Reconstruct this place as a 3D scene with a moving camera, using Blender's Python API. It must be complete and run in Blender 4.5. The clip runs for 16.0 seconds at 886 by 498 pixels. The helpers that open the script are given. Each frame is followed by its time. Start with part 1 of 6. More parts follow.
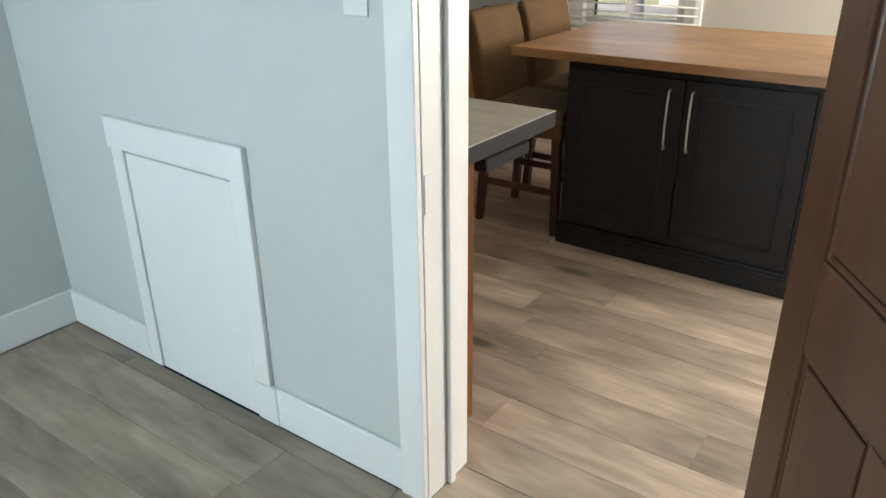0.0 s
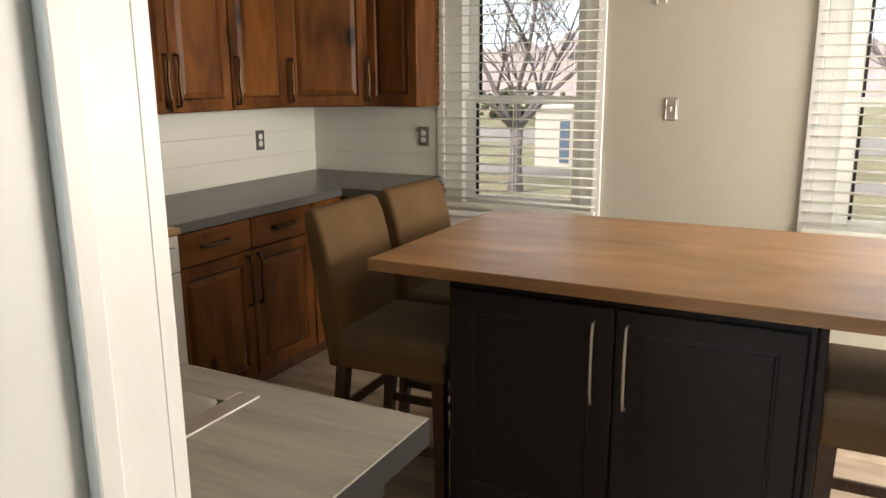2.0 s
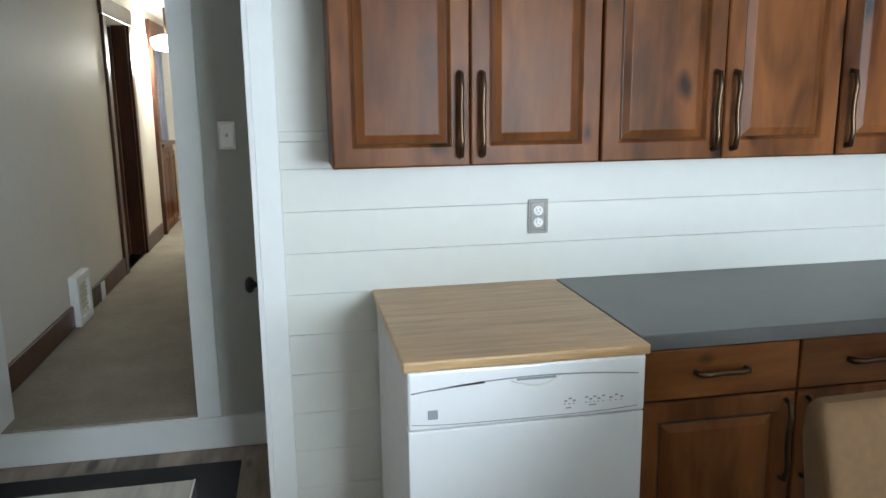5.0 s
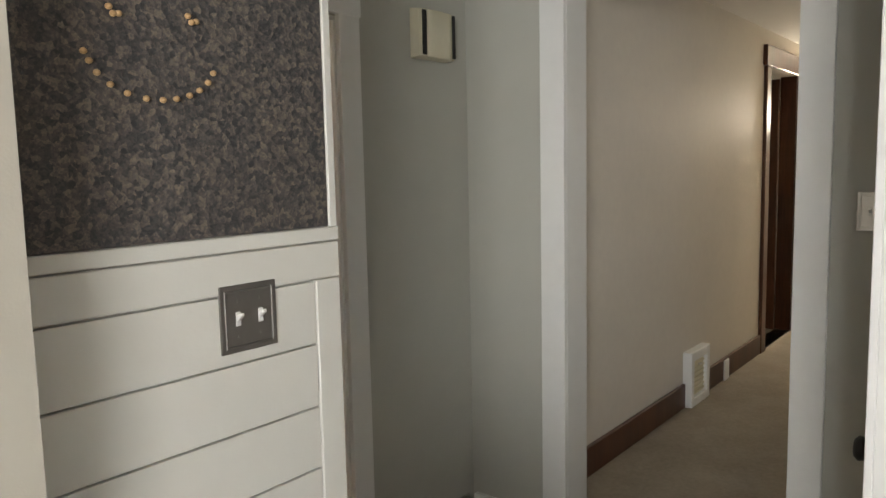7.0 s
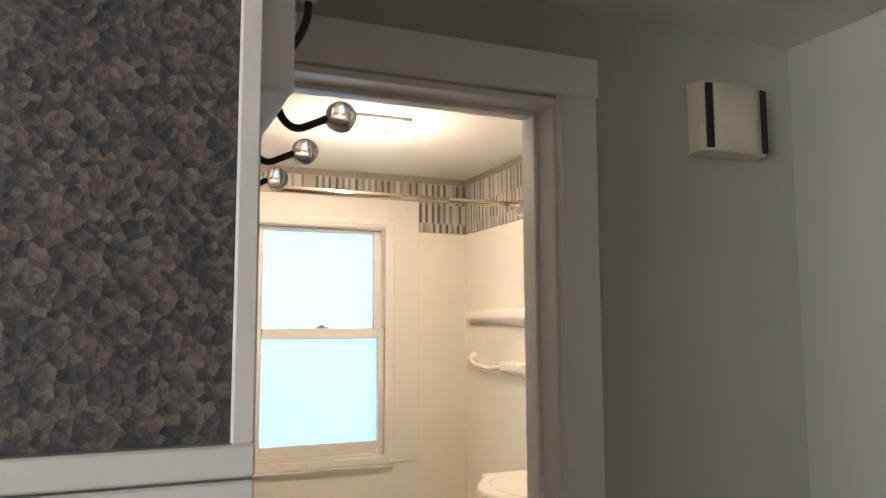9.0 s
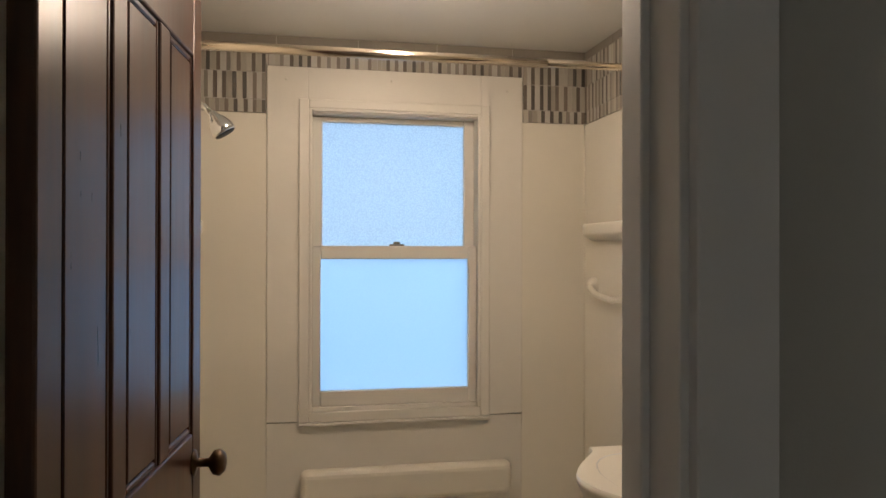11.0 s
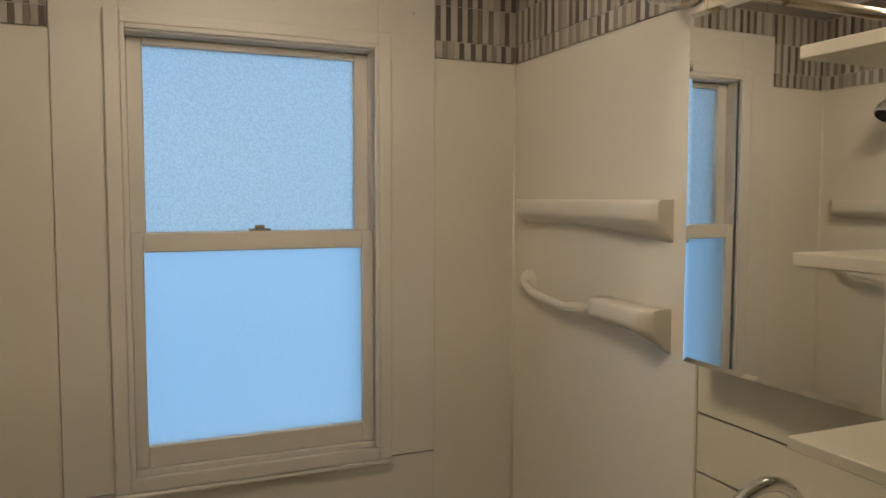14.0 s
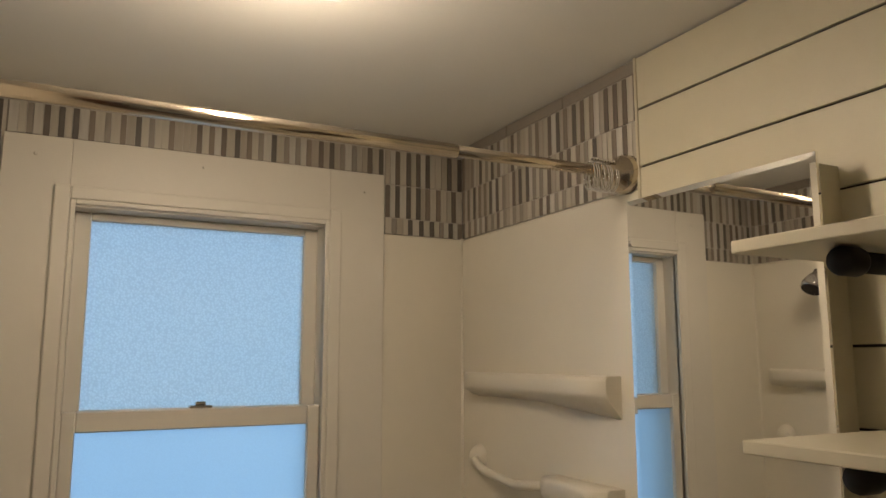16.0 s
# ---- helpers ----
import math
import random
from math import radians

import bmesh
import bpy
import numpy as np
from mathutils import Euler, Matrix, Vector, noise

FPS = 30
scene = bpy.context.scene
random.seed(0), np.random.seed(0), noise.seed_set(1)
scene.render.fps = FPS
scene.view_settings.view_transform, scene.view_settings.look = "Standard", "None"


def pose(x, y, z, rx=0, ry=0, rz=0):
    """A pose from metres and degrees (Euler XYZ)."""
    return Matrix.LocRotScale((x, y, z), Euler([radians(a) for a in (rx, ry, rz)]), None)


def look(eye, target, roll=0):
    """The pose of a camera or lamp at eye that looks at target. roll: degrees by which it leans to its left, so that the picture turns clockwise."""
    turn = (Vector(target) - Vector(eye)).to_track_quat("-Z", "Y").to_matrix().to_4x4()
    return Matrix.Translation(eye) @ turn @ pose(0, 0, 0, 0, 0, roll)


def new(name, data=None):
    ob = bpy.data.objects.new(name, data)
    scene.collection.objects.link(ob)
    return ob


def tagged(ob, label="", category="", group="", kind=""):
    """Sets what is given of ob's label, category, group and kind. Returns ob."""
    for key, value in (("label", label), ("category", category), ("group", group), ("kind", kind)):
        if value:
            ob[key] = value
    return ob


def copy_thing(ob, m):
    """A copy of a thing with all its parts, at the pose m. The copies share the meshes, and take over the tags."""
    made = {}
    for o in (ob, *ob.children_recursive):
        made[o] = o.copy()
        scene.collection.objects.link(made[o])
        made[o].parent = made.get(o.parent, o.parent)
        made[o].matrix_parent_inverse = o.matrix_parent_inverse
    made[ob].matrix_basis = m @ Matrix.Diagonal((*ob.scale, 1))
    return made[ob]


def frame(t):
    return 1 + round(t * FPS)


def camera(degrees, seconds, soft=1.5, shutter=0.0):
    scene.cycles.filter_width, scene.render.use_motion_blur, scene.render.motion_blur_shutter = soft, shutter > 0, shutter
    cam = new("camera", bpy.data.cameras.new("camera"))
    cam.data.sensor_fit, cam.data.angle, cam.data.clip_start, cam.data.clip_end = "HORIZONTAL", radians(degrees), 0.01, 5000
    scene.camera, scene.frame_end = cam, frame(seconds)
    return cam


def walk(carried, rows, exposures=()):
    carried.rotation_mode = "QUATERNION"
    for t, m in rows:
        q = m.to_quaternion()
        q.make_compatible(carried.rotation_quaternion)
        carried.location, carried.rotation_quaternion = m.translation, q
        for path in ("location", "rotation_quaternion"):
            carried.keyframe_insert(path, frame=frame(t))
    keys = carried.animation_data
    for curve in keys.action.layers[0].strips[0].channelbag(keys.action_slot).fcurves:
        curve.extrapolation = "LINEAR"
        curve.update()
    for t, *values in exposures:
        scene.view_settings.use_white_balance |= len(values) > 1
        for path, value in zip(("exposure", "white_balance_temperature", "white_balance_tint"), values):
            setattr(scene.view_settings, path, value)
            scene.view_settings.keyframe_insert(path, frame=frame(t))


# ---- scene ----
cam = camera(61.3, 16.0)
PATH = [
    (0, (0.016, 0.103, 1.464), (-1.059, 1.578, 0.646), -0.6),
    (0.5, (-0.164, 0.316, 1.461), (-1.219, 1.859, 0.749), -0.8),
    (1, (-0.306, 0.552, 1.468), (-1.309, 2.177, 0.873), -0.6),
    (1.5, (-0.396, 0.818, 1.466), (-1.333, 2.512, 0.963), -0.4),
    (2, (-0.476, 1.108, 1.478), (-1.367, 2.844, 1.037), -0.3),
    (2.5, (-0.577, 1.362, 1.481), (-1.440, 3.121, 1.080), -0.3),
    (3, (-0.664, 1.610, 1.509), (-1.581, 3.345, 1.122), -0.2),
    (3.5, (-0.717, 1.870, 1.507), (-1.903, 3.432, 1.118), -0.1),
    (4, (-0.778, 2.115, 1.527), (-2.313, 3.335, 1.132), -0.1),
    (4.5, (-0.902, 2.257, 1.518), (-2.676, 3.090, 1.119), -0.2),
    (5, (-1.060, 2.366, 1.522), (-2.986, 2.739, 1.131), -0.7),
    (5.2, (-1.133, 2.420, 1.527), (-3.085, 2.600, 1.132), -0.8),
    (7.3, (-1.969, 2.463, 1.553), (-3.417, 1.091, 1.410), -1.2),
    (7.5, (-2.066, 2.465, 1.567), (-3.443, 1.016, 1.484), -1.2),
    (8, (-2.300, 2.408, 1.565), (-3.449, 0.773, 1.641), -1.0),
    (8.5, (-2.507, 2.242, 1.551), (-3.427, 0.475, 1.719), -0.3),
    (9, (-2.721, 2.047, 1.531), (-3.499, 0.216, 1.737), -0.2),
    (9.5, (-2.930, 1.890, 1.505), (-3.630, 0.029, 1.722), -0.1),
    (10, (-3.068, 1.716, 1.495), (-3.676, -0.181, 1.670), -0.2),
    (10.2, (-3.088, 1.645, 1.486), (-3.653, -0.269, 1.631), -0.1),
    (12.3, (-3.348, 0.882, 1.550), (-3.582, -1.099, 1.409), -0.1),
    (12.5, (-3.340, 0.822, 1.557), (-3.583, -1.158, 1.413), -0.1),
    (13, (-3.283, 0.680, 1.584), (-3.678, -1.275, 1.436), -0.1),
    (13.5, (-3.270, 0.584, 1.584), (-3.857, -1.322, 1.438), -0.0),
    (14, (-3.259, 0.552, 1.608), (-4.034, -1.287, 1.473), 0.1),
    (14.5, (-3.249, 0.564, 1.633), (-4.121, -1.235, 1.577), 0.2),
    (15, (-3.249, 0.575, 1.660), (-4.146, -1.211, 1.735), 0.1),
    (15.5, (-3.251, 0.567, 1.665), (-4.154, -1.206, 1.867), -0.1),
    (16, (-3.249, 0.555, 1.643), (-4.147, -1.208, 1.934), -0.1),
]
EXPO = [(0, 0.42, 6800, 11), (0.5, 0.28, 6800, 12), (1.0, 0.15, 6900, 13), (1.6, 0.12, 7400, 14), (2.5, 0.35, 7100, 12), (3.4, 0.47, 5850, 8), (4.0, 0.6, 5350, 4), (5, 0.69, 5300, 3), (7.5, 0.68, 6600, 13), (8.5, 0.68, 6500, 14), (9, 0.38, 6300, 15), (9.5, -0.02, 6300, 16), (10.2, -0.36, 6450, 17), (12.5, -0.84, 6100, 9), (14, -1.05, 6300, 9), (16, -1.1, 6600, 10)]
walk(cam, [(t, look(eye, target, roll)) for t, eye, target, roll in PATH], EXPO)

# ---- world, sun, large lights ----
world = bpy.data.worlds.new("sky")
scene.world = world
world.use_nodes = True
wn = world.node_tree.nodes
sky = wn.new("ShaderNodeTexSky")
sky.sky_type, sky.sun_disc = "NISHITA", False
sky.sun_elevation, sky.sun_rotation = radians(38), radians(200)
sky.air_density, sky.dust_density = 1.0, 4.0
wn["Background"].inputs[1].default_value = 0.12
world.node_tree.links.new(sky.outputs[0], wn["Background"].inputs[0])


def lamp(name, kind, m, power, colour=(1, 1, 1), size=1.0, size_y=None, label=""):
    data = bpy.data.lights.new(name, kind)
    data.energy, data.color = power, colour
    if kind == "AREA":
        data.shape, data.size, data.size_y = "RECTANGLE", size, size_y or size
    elif kind == "SUN":
        data.angle = radians(size)
    else:
        data.shadow_soft_size = size
    ob = new(name, data)
    ob.matrix_world = m
    return ob


lamp("sun", "SUN", look((-3, -6, 8), (0, 0, 0)), 3, (1, 0.96, 0.9), 12)
# area lamps stand in for daylight at two unseen windows; the east one is added
lamp("unseen_window_daylight", "AREA", look((1.56, 4.1, 1.45), (-3, 3.5, 1.2)), 128, (1, 0.985, 0.96), 1.7, 1.35)
lamp("unseen_window_daylight", "AREA", look((-1.6, -2.06, 1.45), (-0.4, 3, 0.9)), 50, (0.62, 0.84, 1), 1.3, 1.2)


# ---- materials ----
def mat(name, colour, rough=0.5, metal=0.0, noise_scale=0, noise_amount=0.15, bump=0.0, bump_scale=200, spec=0.5, coat=0.0):
    m = bpy.data.materials.new(name)
    m.use_nodes = True
    nt = m.node_tree
    b = nt.nodes["Principled BSDF"]
    b.inputs["Base Color"].default_value = (*colour, 1)
    b.inputs["Roughness"].default_value = rough
    b.inputs["Metallic"].default_value = metal
    b.inputs["Specular IOR Level"].default_value = spec
    b.inputs["Coat Weight"].default_value = coat
    tc = nt.nodes.new("ShaderNodeTexCoord")
    if noise_scale:
        big, fine = nt.nodes.new("ShaderNodeTexNoise"), nt.nodes.new("ShaderNodeTexNoise")
        big.inputs["Scale"].default_value, fine.inputs["Scale"].default_value = noise_scale, noise_scale * 14
        big.inputs["Detail"].default_value = fine.inputs["Detail"].default_value = 4
        add = nt.nodes.new("ShaderNodeMath")
        add.operation = "MULTIPLY_ADD"
        add.inputs[1].default_value, add.inputs[2].default_value = 0.5, 0.0
        nt.links.new(tc.outputs["Object"], big.inputs["Vector"])
        nt.links.new(tc.outputs["Object"], fine.inputs["Vector"])
        mixf = nt.nodes.new("ShaderNodeMix")
        mixf.inputs[0].default_value = 0.4
        nt.links.new(big.outputs[0], mixf.inputs[2])
        nt.links.new(fine.outputs[0], mixf.inputs[3])
        ramp = nt.nodes.new("ShaderNodeMapRange")
        ramp.inputs[1].default_value, ramp.inputs[2].default_value = 0.3, 0.7
        ramp.inputs[3].default_value, ramp.inputs[4].default_value = 1 - noise_amount, 1 + noise_amount
        nt.links.new(mixf.outputs[0], ramp.inputs[0])
        vm = nt.nodes.new("ShaderNodeVectorMath")
        vm.operation = "SCALE"
        vm.inputs[0].default_value = colour
        nt.links.new(ramp.outputs[0], vm.inputs["Scale"])
        nt.links.new(vm.outputs[0], b.inputs["Base Color"])
        rr = nt.nodes.new("ShaderNodeMapRange")
        rr.inputs[3].default_value, rr.inputs[4].default_value = rough * 0.85, min(1, rough * 1.15)
        nt.links.new(fine.outputs[0], rr.inputs[0])
        nt.links.new(rr.outputs[0], b.inputs["Roughness"])
    if bump:
        n = nt.nodes.new("ShaderNodeTexNoise")
        n.inputs["Scale"].default_value, n.inputs["Detail"].default_value = bump_scale, 3
        bp = nt.nodes.new("ShaderNodeBump")
        bp.inputs["Strength"].default_value, bp.inputs["Distance"].default_value = bump, 0.002
        nt.links.new(tc.outputs["Object"], n.inputs["Vector"])
        nt.links.new(n.outputs[0], bp.inputs["Height"])
        nt.links.new(bp.outputs[0], b.inputs["Normal"])
    return m


def wood(name, dark, light, axis=2, scale=1.0, rough=0.4, knots=0.0, spread=0.0, bump=0.15, coat=0.0, flat=1, knot_dark=0.15, knot_long=0.6, spec=0.5, contrast=0.18, across=9.0, fine=0.35, blotch=0.0):
    """Grain along one axis; knots: how many dark knots; spread: brightness differences from piece to piece."""
    m = bpy.data.materials.new(name)
    m.use_nodes = True
    nt = m.node_tree
    b = nt.nodes["Principled BSDF"]
    b.inputs["Coat Weight"].default_value, b.inputs["Coat Roughness"].default_value = coat, 0.25
    b.inputs["Specular IOR Level"].default_value = spec
    link = nt.links.new
    tc, info = nt.nodes.new("ShaderNodeTexCoord"), nt.nodes.new("ShaderNodeObjectInfo")
    off = nt.nodes.new("ShaderNodeVectorMath")
    off.operation = "MULTIPLY_ADD"
    off.inputs[1].default_value = (1, 1, 1)
    rnd = nt.nodes.new("ShaderNodeVectorMath")
    rnd.operation = "SCALE"
    rnd.inputs[0].default_value = (37.0, 53.0, 71.0)
    link(info.outputs["Random"], rnd.inputs["Scale"])
    link(tc.outputs["Object"], off.inputs[0])
    link(rnd.outputs[0], off.inputs[2])
    stretch = [across * scale] * 3
    stretch[axis] = 0.9 * scale
    mp = nt.nodes.new("ShaderNodeVectorMath")
    mp.operation = "MULTIPLY"
    mp.inputs[1].default_value = stretch
    link(off.outputs[0], mp.inputs[0])
    n1, n2 = nt.nodes.new("ShaderNodeTexNoise"), nt.nodes.new("ShaderNodeTexNoise")
    n1.inputs["Scale"].default_value, n1.inputs["Detail"].default_value, n1.inputs["Distortion"].default_value = 1.0, 6, 1.2
    n2.inputs["Scale"].default_value, n2.inputs["Detail"].default_value = 9.0, 4
    link(mp.outputs[0], n1.inputs["Vector"])
    link(mp.outputs[0], n2.inputs["Vector"])
    mixf = nt.nodes.new("ShaderNodeMix")
    mixf.inputs[0].default_value = fine
    link(n1.outputs[0], mixf.inputs[2])
    link(n2.outputs[0], mixf.inputs[3])
    ramp = nt.nodes.new("ShaderNodeValToRGB")
    ramp.color_ramp.elements[0].position, ramp.color_ramp.elements[1].position = 0.5 - contrast, 0.5 + contrast
    ramp.color_ramp.elements[0].color, ramp.color_ramp.elements[1].color = (*dark, 1), (*light, 1)
    link(mixf.outputs[0], ramp.inputs[0])
    out = ramp.outputs[0]
    if knots:
        sq = [1.0] * 3
        sq[axis], sq[flat] = knot_long, 0.0
        km = nt.nodes.new("ShaderNodeVectorMath")
        km.operation = "MULTIPLY"
        km.inputs[1].default_value = [q * knots for q in sq]
        link(off.outputs[0], km.inputs[0])
        v = nt.nodes.new("ShaderNodeTexVoronoi")
        v.inputs["Scale"].default_value = 1.0
        v.voronoi_dimensions = "2D"
        ks, kc = nt.nodes.new("ShaderNodeSeparateXYZ"), nt.nodes.new("ShaderNodeCombineXYZ")
        link(km.outputs[0], ks.inputs[0])
        for q, ax in enumerate(x for x in range(3) if x != flat):
            link(ks.outputs[ax], kc.inputs[q])
        wob = nt.nodes.new("ShaderNodeVectorMath")
        wob.operation = "MULTIPLY_ADD"
        wob.inputs[1].default_value = (0.17, 0.17, 0.17)
        link(n1.outputs["Color"], wob.inputs[0])
        link(kc.outputs[0], wob.inputs[2])
        link(wob.outputs[0], v.inputs["Vector"])
        kr = nt.nodes.new("ShaderNodeMapRange")
        kr.inputs[1].default_value, kr.inputs[2].default_value = 0.02, 0.085
        kr.inputs[3].default_value, kr.inputs[4].default_value = knot_dark, 1.0
        # knots of uneven size: each cell's own number widens or closes its knot
        sepk, kw = nt.nodes.new("ShaderNodeSeparateColor"), nt.nodes.new("ShaderNodeMapRange")
        link(v.outputs["Color"], sepk.inputs[0])
        link(sepk.outputs[0], kw.inputs[0])
        kw.inputs[1].default_value, kw.inputs[2].default_value = 0.3, 0.85
        kw.inputs[3].default_value, kw.inputs[4].default_value = 0.07, -0.03
        kd = nt.nodes.new("ShaderNodeMath")
        kd.operation = "ADD"
        link(v.outputs["Distance"], kd.inputs[0])
        link(kw.outputs[0], kd.inputs[1])
        link(kd.outputs[0], kr.inputs[0])
        mul = nt.nodes.new("ShaderNodeVectorMath")
        mul.operation = "SCALE"
        link(out, mul.inputs[0])
        link(kr.outputs[0], mul.inputs["Scale"])
        out = mul.outputs[0]
    if blotch:
        bn, br = nt.nodes.new("ShaderNodeTexNoise"), nt.nodes.new("ShaderNodeMapRange")
        bs = nt.nodes.new("ShaderNodeVectorMath")
        bs.operation = "MULTIPLY"
        bs.inputs[1].default_value = [2.2 if q == axis else 6.5 for q in range(3)]
        link(off.outputs[0], bs.inputs[0])
        link(bs.outputs[0], bn.inputs["Vector"])
        bn.inputs["Scale"].default_value, bn.inputs["Detail"].default_value, bn.inputs["Distortion"].default_value = 1.0, 5, 0.8
        br.inputs[1].default_value, br.inputs[2].default_value = 0.3, 0.7
        br.inputs[3].default_value, br.inputs[4].default_value = 1 - blotch, 1 + blotch
        link(bn.outputs[0], br.inputs[0])
        mul = nt.nodes.new("ShaderNodeVectorMath")
        mul.operation = "SCALE"
        link(out, mul.inputs[0])
        link(br.outputs[0], mul.inputs["Scale"])
        out = mul.outputs[0]
    if spread:
        sr = nt.nodes.new("ShaderNodeMapRange")
        sr.inputs[3].default_value, sr.inputs[4].default_value = 1 - spread, 1 + spread
        link(info.outputs["Random"], sr.inputs[0])
        mul = nt.nodes.new("ShaderNodeVectorMath")
        mul.operation = "SCALE"
        link(out, mul.inputs[0])
        link(sr.outputs[0], mul.inputs["Scale"])
        out = mul.outputs[0]
    link(out, b.inputs["Base Color"])
    rr = nt.nodes.new("ShaderNodeMapRange")
    rr.inputs[3].default_value, rr.inputs[4].default_value = rough * 0.8, min(1, rough * 1.25)
    link(n2.outputs[0], rr.inputs[0])
    link(rr.outputs[0], b.inputs["Roughness"])
    bp = nt.nodes.new("ShaderNodeBump")
    bp.inputs["Strength"].default_value, bp.inputs["Distance"].default_value = bump, 0.001
    link(mixf.outputs[0], bp.inputs["Height"])
    link(bp.outputs[0], b.inputs["Normal"])
    return m


def glow(name, colour, strength):
    m = bpy.data.materials.new(name)
    m.use_nodes = True
    b = m.node_tree.nodes["Principled BSDF"]
    b.inputs["Base Color"].default_value = (*colour, 1)
    b.inputs["Emission Color"].default_value = (*colour, 1)
    b.inputs["Emission Strength"].default_value = strength
    return m


def glass(name, rough=0.0, tint=(1, 1, 1), bump=0.0, bump_scale=300, speckle=0.0):
    m = mat(name, tint, rough)
    nt = m.node_tree
    b = nt.nodes["Principled BSDF"]
    b.inputs["Transmission Weight"].default_value, b.inputs["IOR"].default_value = 1.0, 1.45
    if bump:
        tc = nt.nodes.new("ShaderNodeTexCoord")
        v = nt.nodes.new("ShaderNodeTexVoronoi")
        v.inputs["Scale"].default_value = bump_scale
        bp = nt.nodes.new("ShaderNodeBump")
        bp.inputs["Strength"].default_value, bp.inputs["Distance"].default_value = bump, 0.002
        nt.links.new(tc.outputs["Object"], v.inputs["Vector"])
        nt.links.new(v.outputs["Distance"], bp.inputs["Height"])
        nt.links.new(bp.outputs[0], b.inputs["Normal"])
        mr, sc_ = nt.nodes.new("ShaderNodeMapRange"), nt.nodes.new("ShaderNodeVectorMath")
        mr.inputs[1].default_value, mr.inputs[2].default_value = 0.1, 0.7
        mr.inputs[3].default_value, mr.inputs[4].default_value = 1.0, 1.0 - speckle
        sc_.operation = "SCALE"
        sc_.inputs[0].default_value = tint
        nt.links.new(v.outputs["Distance"], mr.inputs[0])
        nt.links.new(mr.outputs[0], sc_.inputs["Scale"])
        nt.links.new(sc_.outputs[0], b.inputs["Base Color"])
    return m


def cork(name):
    m = mat(name, (0.08, 0.07, 0.06), 0.55)
    nt = m.node_tree
    b = nt.nodes["Principled BSDF"]
    tc = nt.nodes.new("ShaderNodeTexCoord")
    warp = nt.nodes.new("ShaderNodeTexNoise")
    warp.inputs["Scale"].default_value = 60
    ad = nt.nodes.new("ShaderNodeVectorMath")
    ad.operation = "MULTIPLY_ADD"
    ad.inputs[1].default_value = (0.008, 0.008, 0.008)
    nt.links.new(tc.outputs["Object"], warp.inputs["Vector"])
    nt.links.new(warp.outputs["Color"], ad.inputs[0])
    nt.links.new(tc.outputs["Object"], ad.inputs[2])
    v = nt.nodes.new("ShaderNodeTexVoronoi")
    v.inputs["Scale"].default_value = 112
    v2 = nt.nodes.new("ShaderNodeTexVoronoi")
    v2.inputs["Scale"].default_value = 260
    fine = nt.nodes.new("ShaderNodeTexNoise")
    fine.inputs["Scale"].default_value, fine.inputs["Detail"].default_value = 520, 4
    for q in (v, v2, fine):
        nt.links.new(ad.outputs[0], q.inputs["Vector"])
    sep, sep2 = nt.nodes.new("ShaderNodeSeparateColor"), nt.nodes.new("ShaderNodeSeparateColor")
    nt.links.new(v.outputs["Color"], sep.inputs[0])
    nt.links.new(v2.outputs["Color"], sep2.inputs[0])
    mx, mx2 = nt.nodes.new("ShaderNodeMix"), nt.nodes.new("ShaderNodeMix")
    mx.inputs[0].default_value, mx2.inputs[0].default_value = 0.38, 0.35
    nt.links.new(sep.outputs[0], mx.inputs[2])
    nt.links.new(sep2.outputs[0], mx.inputs[3])
    nt.links.new(mx.outputs[0], mx2.inputs[2])
    nt.links.new(fine.outputs[0], mx2.inputs[3])
    ramp = nt.nodes.new("ShaderNodeValToRGB")
    ramp.color_ramp.elements[0].color, ramp.color_ramp.elements[1].color = (0.034, 0.035, 0.040, 1), (0.175, 0.143, 0.115, 1)
    ramp.color_ramp.elements[0].position, ramp.color_ramp.elements[1].position = 0.26, 0.8
    mid = ramp.color_ramp.elements.new(0.5)
    mid.color = (0.072, 0.067, 0.064, 1)
    nt.links.new(mx2.outputs[0], ramp.inputs[0])
    nt.links.new(ramp.outputs[0], b.inputs["Base Color"])
    bp = nt.nodes.new("ShaderNodeBump")
    bp.inputs["Strength"].default_value, bp.inputs["Distance"].default_value = 0.5, 0.002
    nt.links.new(v.outputs["Distance"], bp.inputs["Height"])
    nt.links.new(bp.outputs[0], b.inputs["Normal"])
    return m


MINT = mat("mint_wall_paint", (0.55, 0.572, 0.556), 0.55, 0, 0.7, 0.03, 0.12, 260)
CREAM = mat("cream_wall_paint", (0.475, 0.455, 0.39), 0.55, 0, 0.7, 0.04, 0.15, 260)
SAGE = mat("grey_green_wall_paint", (0.445, 0.447, 0.40), 0.5, 0, 0.6, 0.04, 0.15, 240)
HALLP = mat("hall_wall_paint", (0.68, 0.64, 0.57), 0.55, 0, 1.5, 0.05, 0.5, 40, 0.2)
CEILP = mat("ceiling_paint", (0.72, 0.71, 0.67), 0.8, 0, 0.5, 0.03, 0.2, 200)
TRIM = mat("white_trim_paint", (0.77, 0.78, 0.76), 0.38, 0, 1.2, 0.035, 0.1, 90)
SHIP = mat("white_board_paint", (0.65, 0.65, 0.60), 0.42, 0, 1.5, 0.03, 0.12, 120)
PLANK = wood("vinyl_plank", (0.15, 0.114, 0.086), (0.48, 0.385, 0.30), 0, 0.8, 0.45, 3.2, 0.2, 0.1, 0, 2, 0.35, 0.35, 0.35, 0.29, 5.5, 0.36, 0.3)
